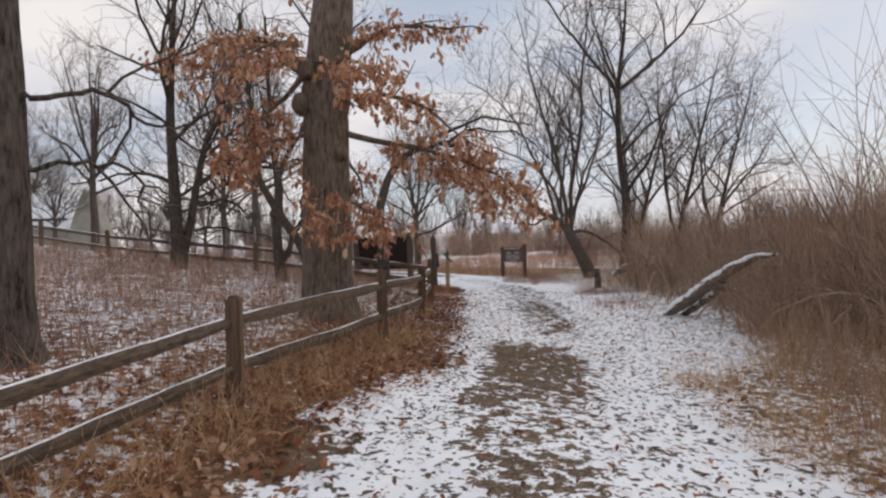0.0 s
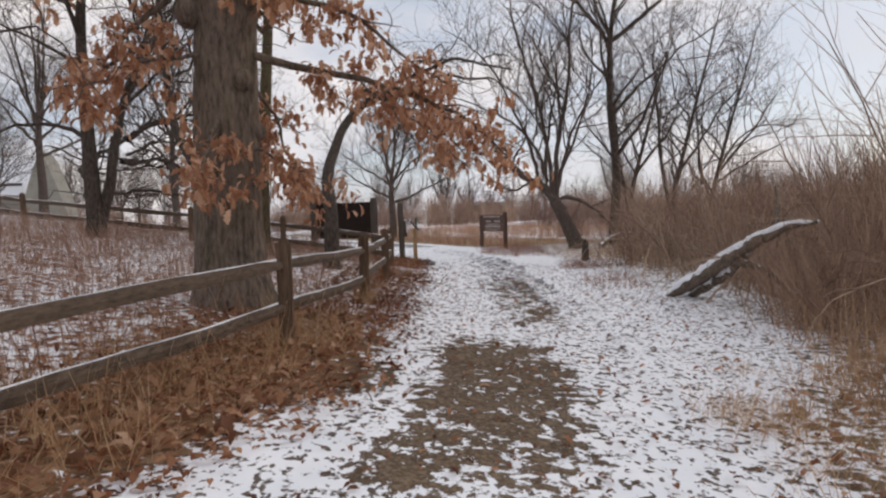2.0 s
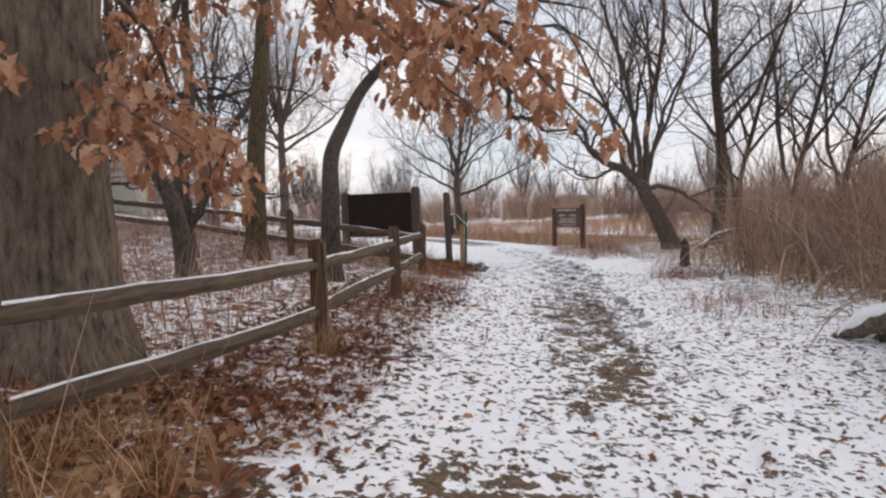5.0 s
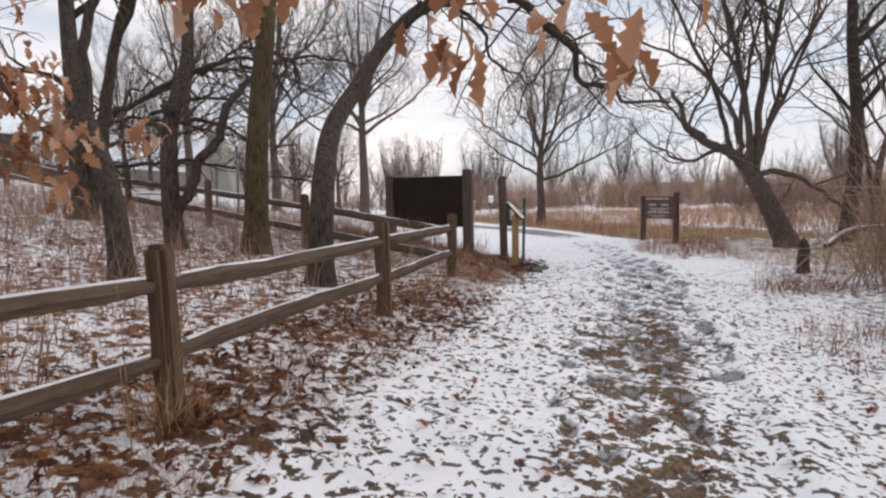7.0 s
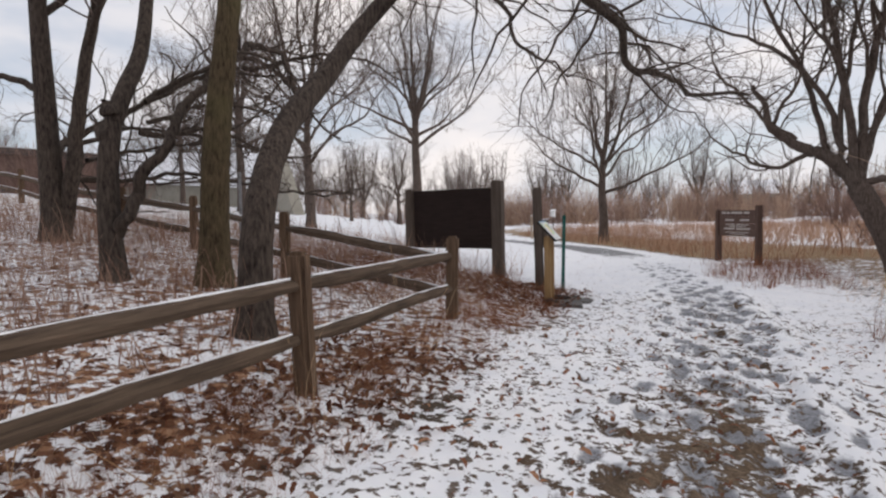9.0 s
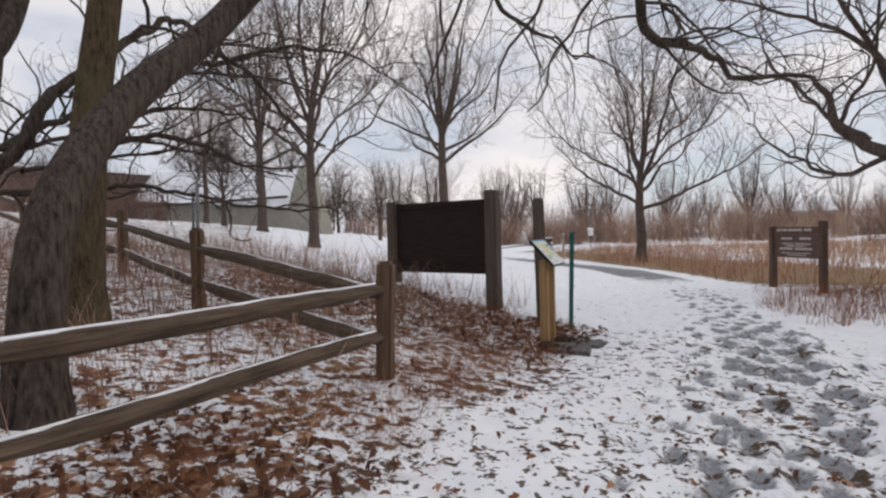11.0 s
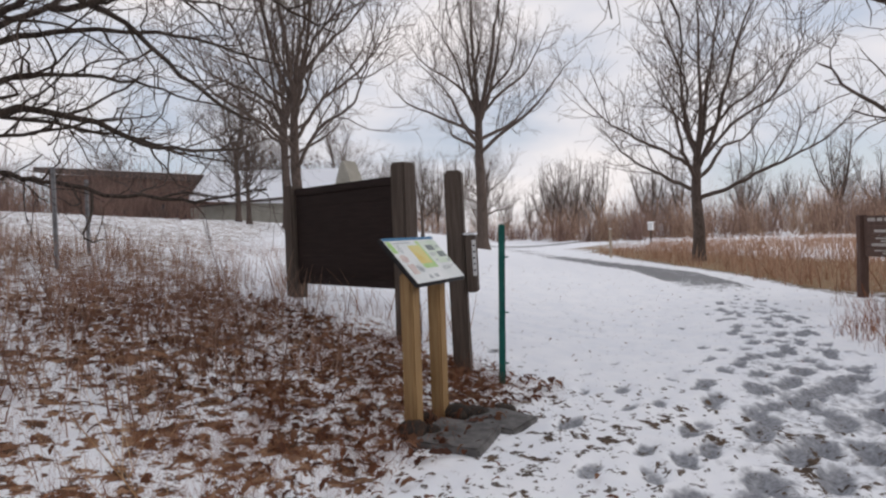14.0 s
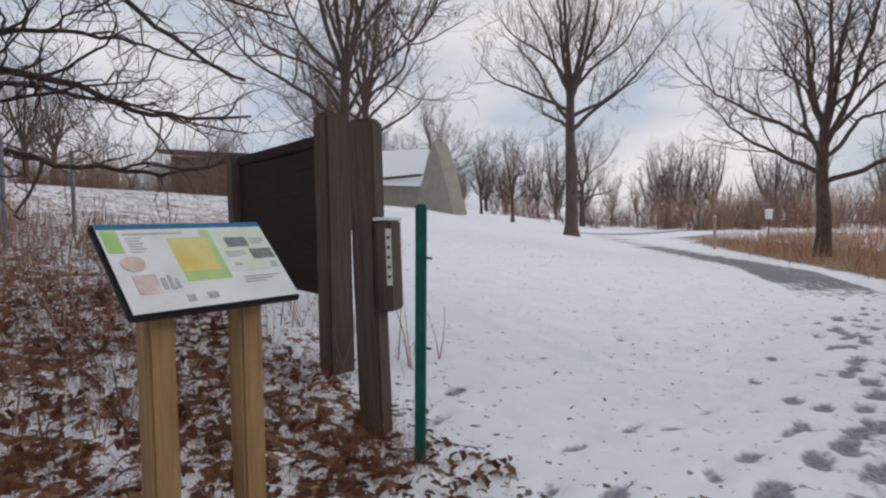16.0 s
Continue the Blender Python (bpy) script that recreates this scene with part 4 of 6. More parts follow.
def far_tree(x, y, fork, top, spread, r):
    z = hz(x, y)
    stems = [([(x, y, z), (x, y, z + fork * 0.5), (x, y, z + fork)], r, r * 0.8, [dict(FARLOW[0], per_m=0.01)])]
    for i in range(6):
        a, q = i * 1.05 + rng.uniform(-0.3, 0.3), rng.uniform(0.3, 1.0) * spread
        stems.append(([(x, y, z + fork * 0.9), (x + 0.6 * q * math.cos(a), y + 0.6 * q * math.sin(a), z + fork + (top - fork) * 0.35),
                       (x + q * math.cos(a), y + q * math.sin(a), z + top * rng.uniform(0.7, 1.0))], r * 0.4, 0.03))
    return tree("tree", "bare grey-brown tree in the far tree line", stems, FARLOW, BARK_GREY, TWIG_HAZE_GREY, sides=5, group="far tree line")


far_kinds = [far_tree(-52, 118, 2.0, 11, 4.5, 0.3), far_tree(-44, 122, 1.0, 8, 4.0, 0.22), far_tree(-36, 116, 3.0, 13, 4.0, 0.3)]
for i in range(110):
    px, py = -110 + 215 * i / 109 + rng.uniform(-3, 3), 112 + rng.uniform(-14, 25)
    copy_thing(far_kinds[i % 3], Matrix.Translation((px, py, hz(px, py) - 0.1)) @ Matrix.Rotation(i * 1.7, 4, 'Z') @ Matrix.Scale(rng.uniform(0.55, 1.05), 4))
k = 0
for px, py, s in ((-26, 60, 0.8), (-52, 34, 1.0), (-95, 74, 1.5), (-66, 40, 1.2), (-44, 27, 1.0), (-80, 90, 1.6), (-27, 43, 0.8), (-34, 20, 1.0), (-70, 86, 1.5), (-56, 84, 1.4)):
    k += 1
    copy_thing((far_a, far_b)[k % 2], Matrix.Translation((px, py, hz(px, py))) @ Matrix.Rotation(k * 1.7, 4, 'Z') @ Matrix.Scale(s, 4))

# ---- shrubs, grass, leaves ----


def bush_mesh(n, height_m, spread, material, r=0.006, droop=0.25, forks=3, seg=0.45):
    g = Geo()
    for i in range(n):
        a, e = rng.uniform(0, 2 * math.pi), rng.uniform(0.1, 1.0)
        p = np.array([rng.normal(0, spread * 0.25), rng.normal(0, spread * 0.25), -0.05])
        d = np.array([math.cos(a) * e * spread / height_m, math.sin(a) * e * spread / height_m, 1.0])
        L = height_m * rng.uniform(0.5, 1.2)
        q, qr = swerve(p, d, L, r * (0.55 + 1.9 * rng.random() ** 3), 0.11, -droop * 0.3 * e, seg)
        g.tube(q, qr, 3)
        for j in range(forks):
            k = rng.integers(1, len(q))
            q2, r2 = swerve(q[k], unit(q[k] - q[k - 1]) + rng.normal(0, 0.4, 3), L * rng.uniform(0.2, 0.5), qr[k] * 0.8, 0.15, -0.02, seg)
            g.tube(q2, r2, 3)
    return g if material is None else g.mesh("crown", material)


SHRUB_PALE = stem_material("shrub_stem_pale", (0.22, 0.15, 0.11), (0.58, 0.43, 0.32), 3.0)
BUSHES = [bush_mesh(85, 2.6, 1.7, SHRUB, 0.0085, 0.5, 2), bush_mesh(90, 2.3, 2.0, SHRUB, 0.008, 0.6, 2), bush_mesh(80, 3.0, 1.4, SHRUB, 0.008, 0.25, 2), bush_mesh(70, 1.1, 0.8, SHRUB, 0.004),
          bush_mesh(60, 2.6, 1.7, SHRUB, 0.014, 0.3, 1, 1.2), bush_mesh(60, 2.8, 1.5, SHRUB_RED, 0.014, 0.3, 1, 1.2), bush_mesh(30, 2.7, 2.1, SHRUB_PALE, 0.012, 0.75, 4, 0.3), bush_mesh(11, 3.2, 1.2, SHRUB, 0.010, 0.08, 7, 0.35)]
FAR_BUSH = bush_mesh(42, 2.7, 1.6, None, 0.017, 0.3, 1, 1.2)
FAR_BUSH = (np.concatenate(FAR_BUSH.v), np.concatenate(FAR_BUSH.f))


def bush(x, y, kind, s, turn, label, group="thicket beside the path"):
    ob = thing("shrub", Matrix.Translation((x, y, hz(x, y))) @ Matrix.Rotation(turn, 4, 'Z') @ Matrix.Scale(s, 4), label, "shrub", group)
    mesh_part("crown", BUSHES[kind], ob)
    return ob


# thicket on the outer side of the path, denser away from it
for x in np.arange(4.6, 22, 1.5):
    for y in np.arange(7.0, 27, 1.7):
        bx, by = x + rng.uniform(-0.6, 0.6), y + rng.uniform(-0.7, 0.7)
        limit = np.interp(by, [5, 9, 12, 16, 21, 27], [4.8, 5.7, 6.2, 5.8, 6.2, 8.0])
        if bx < limit or (x > 11 and rng.random() < 0.3):
            continue
        bush(bx, by, int(rng.integers(0, 3)) if x < 10 else int(rng.integers(4, 6)), rng.uniform(0.75, 1.15) * (0.8 if bx < limit + 1 else 1.0), rng.uniform(0, 6), "dense leafless brown shrub with thin arching stems")
for bx, by in ((3.5, 4.4), (3.9, 5.6), (4.2, 6.9), (4.6, 8.0), (3.8, 3.3), (4.1, 3.9), (4.7, 5.4), (5.2, 6.6), (4.4, 2.4), (5.6, 4.2), (6.4, 5.6), (6.6, 3.0)):
    bush(bx, by, 3, rng.uniform(0.8, 1.1), rng.uniform(0, 6), "thin leafless brown brush at the path edge")
for bx, by in ((6.2, 11.55), (6.3, 12.1), (6.05, 11.9), (5.5, 10.9), (6.1, 11.1), (5.8, 10.2), (6.5, 10.6), (5.3, 9.9), (6.9, 11.2)):
    bush(bx, by, 3, rng.uniform(1.0, 1.35), rng.uniform(0, 6), "thin leafless brown brush around the fallen trunk")
for bx, by in ((6.9, 9.2), (6.9, 7.3), (7.2, 8.6), (7.0, 10.0), (7.2, 11.4), (6.6, 13.2), (6.9, 15.0), (6.6, 17.0), (6.8, 19.0), (7.0, 21.5), (7.2, 5.8)):
    bush(bx, by, 6, rng.uniform(0.8, 1.1), rng.uniform(0, 6), "loose shrub with long pale arching stems")
for bx, by, q in ((7.0, 9.6, 1.2), (7.9, 10.6, 1.4), (7.2, 8.2, 1.1), (8.6, 12.4, 1.5), (7.4, 7.2, 1.0), (9.3, 14.0, 1.5), (9.0, 10.4, 1.5), (7.6, 12.0, 1.3)):
    bush(bx, by, 7, q, rng.uniform(0, 6), "tall thin leafless sapling clump above the thicket")


def shrub_belt(name, label, pts, sizes, material):
    n = len(pts)
    pos = np.column_stack([pts, height(pts[:, 0], pts[:, 1])])
    m = frames(pos, rng.uniform(0, 6.28, n), np.zeros(n), np.zeros(n), sizes)
    tagged(new(name, scatter(*FAR_BUSH, m).mesh(name, material)), label, "shrubs", kind="stuff")


p = np.column_stack([rng.uniform(7, 26, 34), rng.uniform(33, 60, 34)])
shrub_belt("meadow_shrubs", "reddish leafless shrubs standing in the meadow", p, rng.uniform(0.6, 1.2, 34), SHRUB_RED)
a = np.linspace(0, 1, 460)
p = np.column_stack([-52 + 130 * a + rng.uniform(-3, 3, 460), 92 - 10 * np.sin(a * 3) + rng.uniform(-10, 16, 460)])
p = p[(p[:, 0] > -24) | (rng.random(460) < 0.3)]
shrub_belt("far_shrubs", "reddish leafless shrubs along the far field edge", p[::2], rng.uniform(0.9, 1.6, len(p[::2])), SHRUB_RED)
shrub_belt("far_shrubs", "tan leafless shrubs along the far field edge", p[1::2], rng.uniform(0.8, 1.5, len(p[1::2])), SHRUB)
p = np.column_stack([rng.uniform(-47, -30, 46), rng.uniform(30, 43, 46)])
shrub_belt("bank_shrubs", "brown leafless shrubs on top of the bank", p, rng.uniform(0.6, 1.25, 46), SHRUB_RED)
p = np.column_stack([-58 - 45 * rng.random(30), 46 + rng.uniform(-16, 18, 30)])
shrub_belt("bank_shrubs", "brown leafless shrubs behind the bank", p, rng.uniform(1.2, 2.0, 30), SHRUB_RED)


def blade_template():
    v, f = [], []
    for i, s in enumerate((0, 0.4, 0.75, 1.0)):
        w = 0.022 * (1 - s * 0.85)
        v += [(0.35 * s * s, -w, s), (0.35 * s * s, w, s)]
        if i:
            f.append((2 * i - 2, 2 * i - 1, 2 * i + 1, 2 * i))
    return np.array(v), np.array(f)


BLADE_V, BLADE_F = blade_template()


def tufts(name, label, centres, heights, per, spread, material, width=1.0, lean=0.35):
    n = len(centres) * per
    c = np.repeat(np.asarray(centres, float), per, axis=0)
    h = np.repeat(np.asarray(heights, float), per) * rng.uniform(0.5, 1.15, n)
    xy = c[:, :2] + rng.normal(0, spread, (n, 2))
    pos = np.column_stack([xy, height(xy[:, 0], xy[:, 1]) - 0.02])
    m = frames(pos, rng.uniform(0, 2 * math.pi, n), rng.normal(0, lean, n), rng.normal(0, lean, n), h)
    v = BLADE_V * np.array([1, width, 1])
    ob = new(name, scatter(v, BLADE_F, m).mesh(name, material))
    return tagged(ob, label, "grass", kind="stuff")


def region(n, x0, x1, y0, y1, keep=None):
    p = np.column_stack([rng.uniform(x0, x1, n), rng.uniform(y0, y1, n)])
    return p if keep is None else p[keep(p[:, 0], p[:, 1])]


fence_x = lambda y: np.interp(y, [-1, 5.66, 8.8, 12, 15.2, 18.4], [-4.2, -1.93, -0.88, -0.44, -0.35, -0.44])
# tan growth along the foot of the fence
c = region(2800, -4, 0.6, -1, 9.8, lambda x, y: (x > fence_x(y) - 0.7) & (x < fence_x(y) + 0.55 + 0.35 * rng.random(len(x)) - 0.02 * y))
tufts("dry_grass", "tangled tan grass and dead stems along the fence foot", c, rng.uniform(0.16, 0.6, len(c)), 7, 0.07, GRASS_DRY, 0.36, 0.55)
c = region(420, -4, 0.8, 9.8, 20.5, lambda x, y: abs(x - fence_x(y) - 0.1) < 0.12 + 0.35 * rng.random(len(x)))
tufts("dry_grass", "low brown grass along the fence foot", c, rng.uniform(0.12, 0.36, len(c)), 7, 0.06, WEED, 0.5, 0.5)
c = region(380, -1.2, 0.9, 9.8, 22.5, lambda x, y: (x > fence_x(y) - 0.3) & (x < fence_x(y) + 0.85))
tufts("dry_grass", "fuzzy rust-brown grass clumps below the fence", c, rng.uniform(0.12, 0.3, len(c)), 60, 0.10, RUST, 0.28, 0.5)
c = np.concatenate([region(45, -3.6, 0.4, 18.6, 20), region(150, -3.4, 0.4, 20, 22.8), region(150, -6.0, -0.4, 21.4, 23.0)])
tufts("dry_grass", "rust-brown dead plants around the notice board", c, rng.uniform(0.1, 0.25, len(c)), 50, 0.13, RUST, 0.3, 0.6)
c = np.array([(-0.38, 11.88), (-0.36, 11.95), (-0.5, 11.85)])
tufts("dry_grass", "clump of pale dry grass against a fence post", c, np.full(3, 0.42), 55, 0.06, GRASS_DRY, 0.35, 0.4)
c = region(300, -4, 0.4, 1, 20, lambda x, y: abs(x - fence_x(y) - 0.1) < 0.6)
tufts("dry_grass", "single tall pale stalks along the fence", c, rng.uniform(0.4, 0.95, len(c)), 3, 0.05, GRASS_DRY, 0.2, 0.35)
# weeds in the wood and on the bank
c = region(5200, -14, -1.0, 2, 24, lambda x, y: x < fence_x(y) - 0.3)
tufts("weeds", "grey-brown weed stems in the woodland snow", c, 0.18 + 0.6 * rng.random(len(c)) ** 2, 6, 0.10, WEED, 0.5, 0.22)
c = region(1100, -12, -0.6, 19, 29, lambda x, y: (x < -3.6 - 0.5 * np.maximum(0, y - 24)) | (y < 22.8))
tufts("weeds", "brown weeds around the information board", c, rng.uniform(0.1, 0.42, len(c)), 5, 0.09, WEED, 0.5, 0.35)
c = region(3600, -11, -1.2, 3, 19, lambda x, y: (x < fence_x(y) - 0.3) & (np.sin(x * 1.7 + y * 0.6) + np.sin(y * 1.9 - x) + rng.normal(0, 0.6, len(x)) > -0.2))
tufts("dry_grass", "low tan grass showing through the snow under the trees", c, rng.uniform(0.08, 0.24, len(c)), 7, 0.12, MEADOW_GRASS, 0.5, 0.6)
# verge on the outer side
c = region(1500, 2.2, 7.5, 0, 26, lambda x, y: x > lane(y)[1] - 0.1 + 0.5 * rng.random(len(x)))
tufts("dry_grass", "thin tan grass at the outer path edge", c, rng.uniform(0.1, 0.38, len(c)), 5, 0.09, GRASS_DRY, 0.5, 0.4)
c = np.array([(2.95, 7.0), (3.05, 6.8), (3.2, 7.1), (3.1, 5.4), (3.5, 5.2), (3.3, 4.8), (3.7, 6.0), (3.35, 7.4), (2.8, 4.2), (3.9, 7.0), (4.1, 8.2), (3.6, 8.6), (2.75, 7.1), (2.85, 7.35), (3.0, 7.5), (2.6, 5.0), (2.7, 4.7), (2.65, 5.6), (2.9, 6.2)])
tufts("dry_grass", "tan grass clumps poking through snow", c, np.full(len(c), 0.26), 110, 0.16, GRASS_DRY, 0.5, 0.75)
c = region(1500, 2.4, 7.0, 0.5, 11.5, lambda x, y: (x > lane(y)[1] + 0.05 + 0.6 * rng.random(len(x))) & (np.sin(x * 2.9 + y) + np.sin(y * 2.3 - x) + rng.normal(0, 0.5, len(x)) > -0.5))
tufts("dry_grass", "tall pale dead grass and stalks beside the path", c, rng.uniform(0.25, 0.95, len(c)), 6, 0.12, GRASS_DRY, 0.26, 0.36)
c = region(700, 4.4, 9.5, 9, 26, lambda x, y: x > lane(y)[1] + 0.9)
tufts("dry_grass", "dead stalks and tan grass under the shrubs", c, rng.uniform(0.3, 0.8, len(c)), 6, 0.12, GRASS_DRY, 0.35, 0.35)
# meadow and the dead plants before the trail sign
c = region(5200, -8, 30, 32.4, 62, lambda x, y: x > lane(y)[1] + 0.5)
tufts("meadow_grass", "tall tan meadow grass beyond the path", c, rng.uniform(0.3, 0.75, len(c)), 6, 0.22, MEADOW_GRASS, 1.1, 0.25)
c = region(300, 2.6, 5.2, 25.0, 30.4, lambda x, y: x > 2.75 + 0.25 * np.sin(y * 2) + 0.3 * (y < 26))
c = np.concatenate([c, region(60, 4.3, 5.6, 19.6, 20.8), region(40, 3.9, 5.2, 15.0, 17.0)])
tufts("weeds", "rust-brown dead plants in the snow before the trail sign", c, rng.uniform(0.2, 0.48, len(c)), 9, 0.09, RUST, 0.5, 0.3)


def litter(name, label, pts, lo, hi, flat=0.35, material=LITTER, deep=0.035):
    n = len(pts)
    pos = np.column_stack([pts, height(pts[:, 0], pts[:, 1]) + rng.uniform(0.008, deep, n)])
    m = frames(pos, rng.uniform(0, 2 * math.pi, n), rng.normal(0, flat, n), rng.normal(0, flat, n), rng.uniform(lo, hi, n))
    return tagged(new(name, scatter(SMALL_V, SMALL_F, m).mesh(name, material)), label, "leaves", kind="stuff")


p = region(8500, -4.2, 1.0, -1, 11, lambda x, y: (x > fence_x(y) - 1.4) & (x < lane(y)[0] + 0.25 - 0.6 * rng.random(len(x)) ** 2))
litter("leaf_litter", "thick drift of curled brown leaves beside the fence", p, 0.06, 0.12)
p = region(2400, -4.0, 0.8, 0, 10.5, lambda x, y: (x > fence_x(y) - 0.5) & (x < lane(y)[0] - 0.05 - 0.5 * rng.random(len(x)) ** 2))
litter("leaf_litter", "loose curled tan oak leaves caught in the grass", p, 0.08, 0.145, 0.6, PALE_LITTER, 0.08)
p = region(2500, -9, 1.2, 5, 12.5, lambda x, y: x < lane(y)[0] + 0.4 - 0.7 * rng.random(len(x)))
litter("leaf_litter", "brown leaves lying in thin snow under the trees", p, 0.05, 0.105)
p = region(1500, -9, 1.2, 12, 19.5, lambda x, y: x < lane(y)[0] + 0.4 - 0.7 * rng.random(len(x)))
litter("leaf_litter", "dark brown leaves lying in thin snow by the fence corner", p, 0.05, 0.10, 0.4, WET_LEAF)
p = region(2000, -1.6, 0.9, 10, 17, lambda x, y: (x > fence_x(y) - 0.9) & (x < lane(y)[0] + 0.3 - 0.5 * rng.random(len(x))))
litter("leaf_litter", "dark brown leaves below the fence", p, 0.05, 0.11, 0.5, WET_LEAF)
p = region(1700, -4.2, 0.6, 19.6, 22.9, lambda x, y: rng.random(len(x)) < 0.35 + 0.65 * soft(y, 20, 21.5))
litter("leaf_litter", "dark wet leaves around the reading panel", p, 0.05, 0.11, 0.4, WET_LEAF)
p = region(600, -5.0, 0.5, 20.3, 22.9)
litter("leaf_litter", "dark matted leaves before the notice board", p, 0.06, 0.12, 0.35, WET_LEAF)
p = region(1200, -0.6, 5.2, 1, 19.5)
litter("leaf_litter", "scattered dead leaves on the snowy path", p, 0.04, 0.10, 0.25)
p = region(2600, -0.6, 5.2, 1, 21, lambda x, y: (x > lane(y)[0] - 0.2) & (x < lane(y)[1] + 0.3))
litter("leaf_litter", "small dark scraps of leaf and turf in the path snow", p, 0.03, 0.075, 0.2, WET_LEAF)
p = region(2600, 2.6, 8.5, 1.5, 12, lambda x, y: x > lane(y)[1] - 0.1 + 0.5 * rng.random(len(x)))
litter("leaf_litter", "brown leaves under the brush at the outer edge", p, 0.05, 0.11, 0.4, PALE_LITTER)
p = region(420, -9, 3, 22.5, 38)
litter("leaf_litter", "a few dark leaves on the open snow", p, 0.025, 0.06, 0.12, WET_LEAF)


# ---- fences ----


def post_part(parent, x, y, z0, top, w, material, tilt=(0, 0), cap=True):
    bm = bmesh.new()
    h = top - z0 + 0.25
    box(bm, Matrix.Translation((0, 0, h / 2 - 0.25)), w, w * 0.92, h, w * 0.2, w * 0.04, 3)
    ob = part("post", bm, material, parent)
    ob.matrix_basis = Matrix.Translation((x, y, z0)) @ Euler((tilt[0], tilt[1], rng.uniform(-0.15, 0.15))).to_matrix().to_4x4()
    return ob


def rail_part(parent, a, b, w=0.055, h=0.115, sag=0.0, snowy=1.0):
    """A split rail between two points: rough, tapered where it enters the posts, with snow on top."""
    a, b = np.array(a), np.array(b)
    d = unit(b - a)
    a, b = a - d * 0.07, b + d * 0.07
    L = np.linalg.norm(b - a)
    side = unit(np.cross(d, (0, 0, 1)))
    up = np.cross(side, d)
    n = 14
    s = np.linspace(0, 1, n)
    bow = np.sin(s * math.pi)
    mid = a + (b - a) * s[:, None] - np.outer(bow * sag, up) + np.outer(np.cumsum(rng.normal(0, 0.004, n)) * bow, up)
    taper = np.interp(s, [0, 0.06, 0.14, 0.86, 0.94, 1], [0.55, 0.65, 1, 1, 0.65, 0.55])
    prof = np.array([(-0.9, -0.7), (-0.3, -1.0), (0.75, -0.8), (1.0, 0.1), (0.55, 0.95), (-0.35, 1.0), (-1.0, 0.35)])
    prof = prof * rng.uniform(0.85, 1.15, prof.shape)
    x = mid[:, None, :] + (prof[None, :, 0] * w * taper[:, None])[..., None] * side + ((prof[None, :, 1] * h * 0.5 * taper[:, None] + rng.normal(0, 0.003, (n, 7))))[..., None] * up
    k, j = np.meshgrid(np.arange(n - 1), np.arange(7), indexing="ij")
    g = Geo()
    g.put(x, np.stack([k * 7 + j, k * 7 + (j + 1) % 7, (k + 1) * 7 + (j + 1) % 7, (k + 1) * 7 + j], -1))
    ob = mesh_part("rail", g.mesh("rail", FENCE_RAIL if abs(d[1]) > abs(d[0]) else FENCE_RAIL_X, False), parent)
    # a thin broken line of snow on the upper edge
    s2 = np.linspace(0.06, 0.94, 40)
    c = np.stack([np.interp(s2, s, mid[:, i]) for i in range(3)], -1) + up * (h * 0.5 * 0.97)
    wv = w * snowy * np.clip(0.12 + 0.4 * np.sin(s2 * 23 + rng.uniform(0, 6)) * np.sin(s2 * 9 + rng.uniform(0, 6)) + rng.normal(0, 0.12, 40), 0.01, 0.8)
    y = np.stack([c - side * wv[:, None], c + up * 0.012, c + side * wv[:, None], c - up * 0.012], 1)
    k, j = np.meshgrid(np.arange(39), np.arange(4), indexing="ij")
    g = Geo()
    g.put(y, np.stack([k * 4 + j, k * 4 + (j + 1) % 4, (k + 1) * 4 + (j + 1) % 4, (k + 1) * 4 + j], -1))
    mesh_part("snow_cap", g.mesh("snow_cap", SNOW), ob, "thin line of snow")
    return ob


def split_rail(name, label, posts, base, w=0.145, skip=0):
    """posts: x, y, foot, top; two rails in every bay."""
    ob = thing(name, Matrix.Translation(base), label, "fence")
    bx, by, bz = base
    for i, (x, y, z0, top) in enumerate(posts):
        if i < skip:
            continue
        post_part(ob, x - bx, y - by, z0 - bz, top - bz, w, FENCE_POST, (rng.normal(0, 0.025), rng.normal(0, 0.025)))
    for (x0, y0, f0, t0), (x1, y1, f1, t1) in zip(posts, posts[1:]):
        for k in (0.24, 0.66 if y0 < 11 else 0.63):
            rail_part(ob, (x0 - bx, y0 - by, t0 - k - bz), (x1 - bx, y1 - by, t1 - k - bz), sag=rng.uniform(0, 0.02), snowy=0.2 if y0 < 11 else 0.8)
    return ob


split_rail("split_rail_fence", "weathered two-rail split-rail fence beside the path", [
    (-3.9, -0.6, hz(-3.9, -0.6), 0.75), (-2.9, 2.5, hz(-2.9, 2.5), 0.86), (-1.95, 5.66, hz(-1.95, 5.66), 1.09), (-0.9, 8.85, hz(-0.9, 8.85), 1.17), (-0.44, 12.0, hz(-0.44, 12), 1.10),
    (-0.35, 15.2, hz(-0.35, 15.2), 1.12), (-0.44, 18.38, hz(-0.44, 18.38), 1.09)], (-0.44, 18.38, hz(-0.44, 18.38)))
far_posts = [(-3.3, 19.05), (-6.15, 20.25), (-9.1, 21.3), (-12.1, 22.3), (-15.1, 23.2), (-18.1, 24.0), (-21.1, 24.8), (-24.1, 25.5)]
split_rail("split_rail_fence", "weathered split-rail fence climbing the bank from the corner post", [(-0.5, 18.36, hz(-.44, 18.38), 1.05)] + [
    (x, y, hz(x, y), hz(x, y) + 0.96) for x, y in far_posts], (-3.3, 19.05, hz(-3.3, 19.05)), 0.14, 1)

# ---- boards, signs and posts at the junction ----


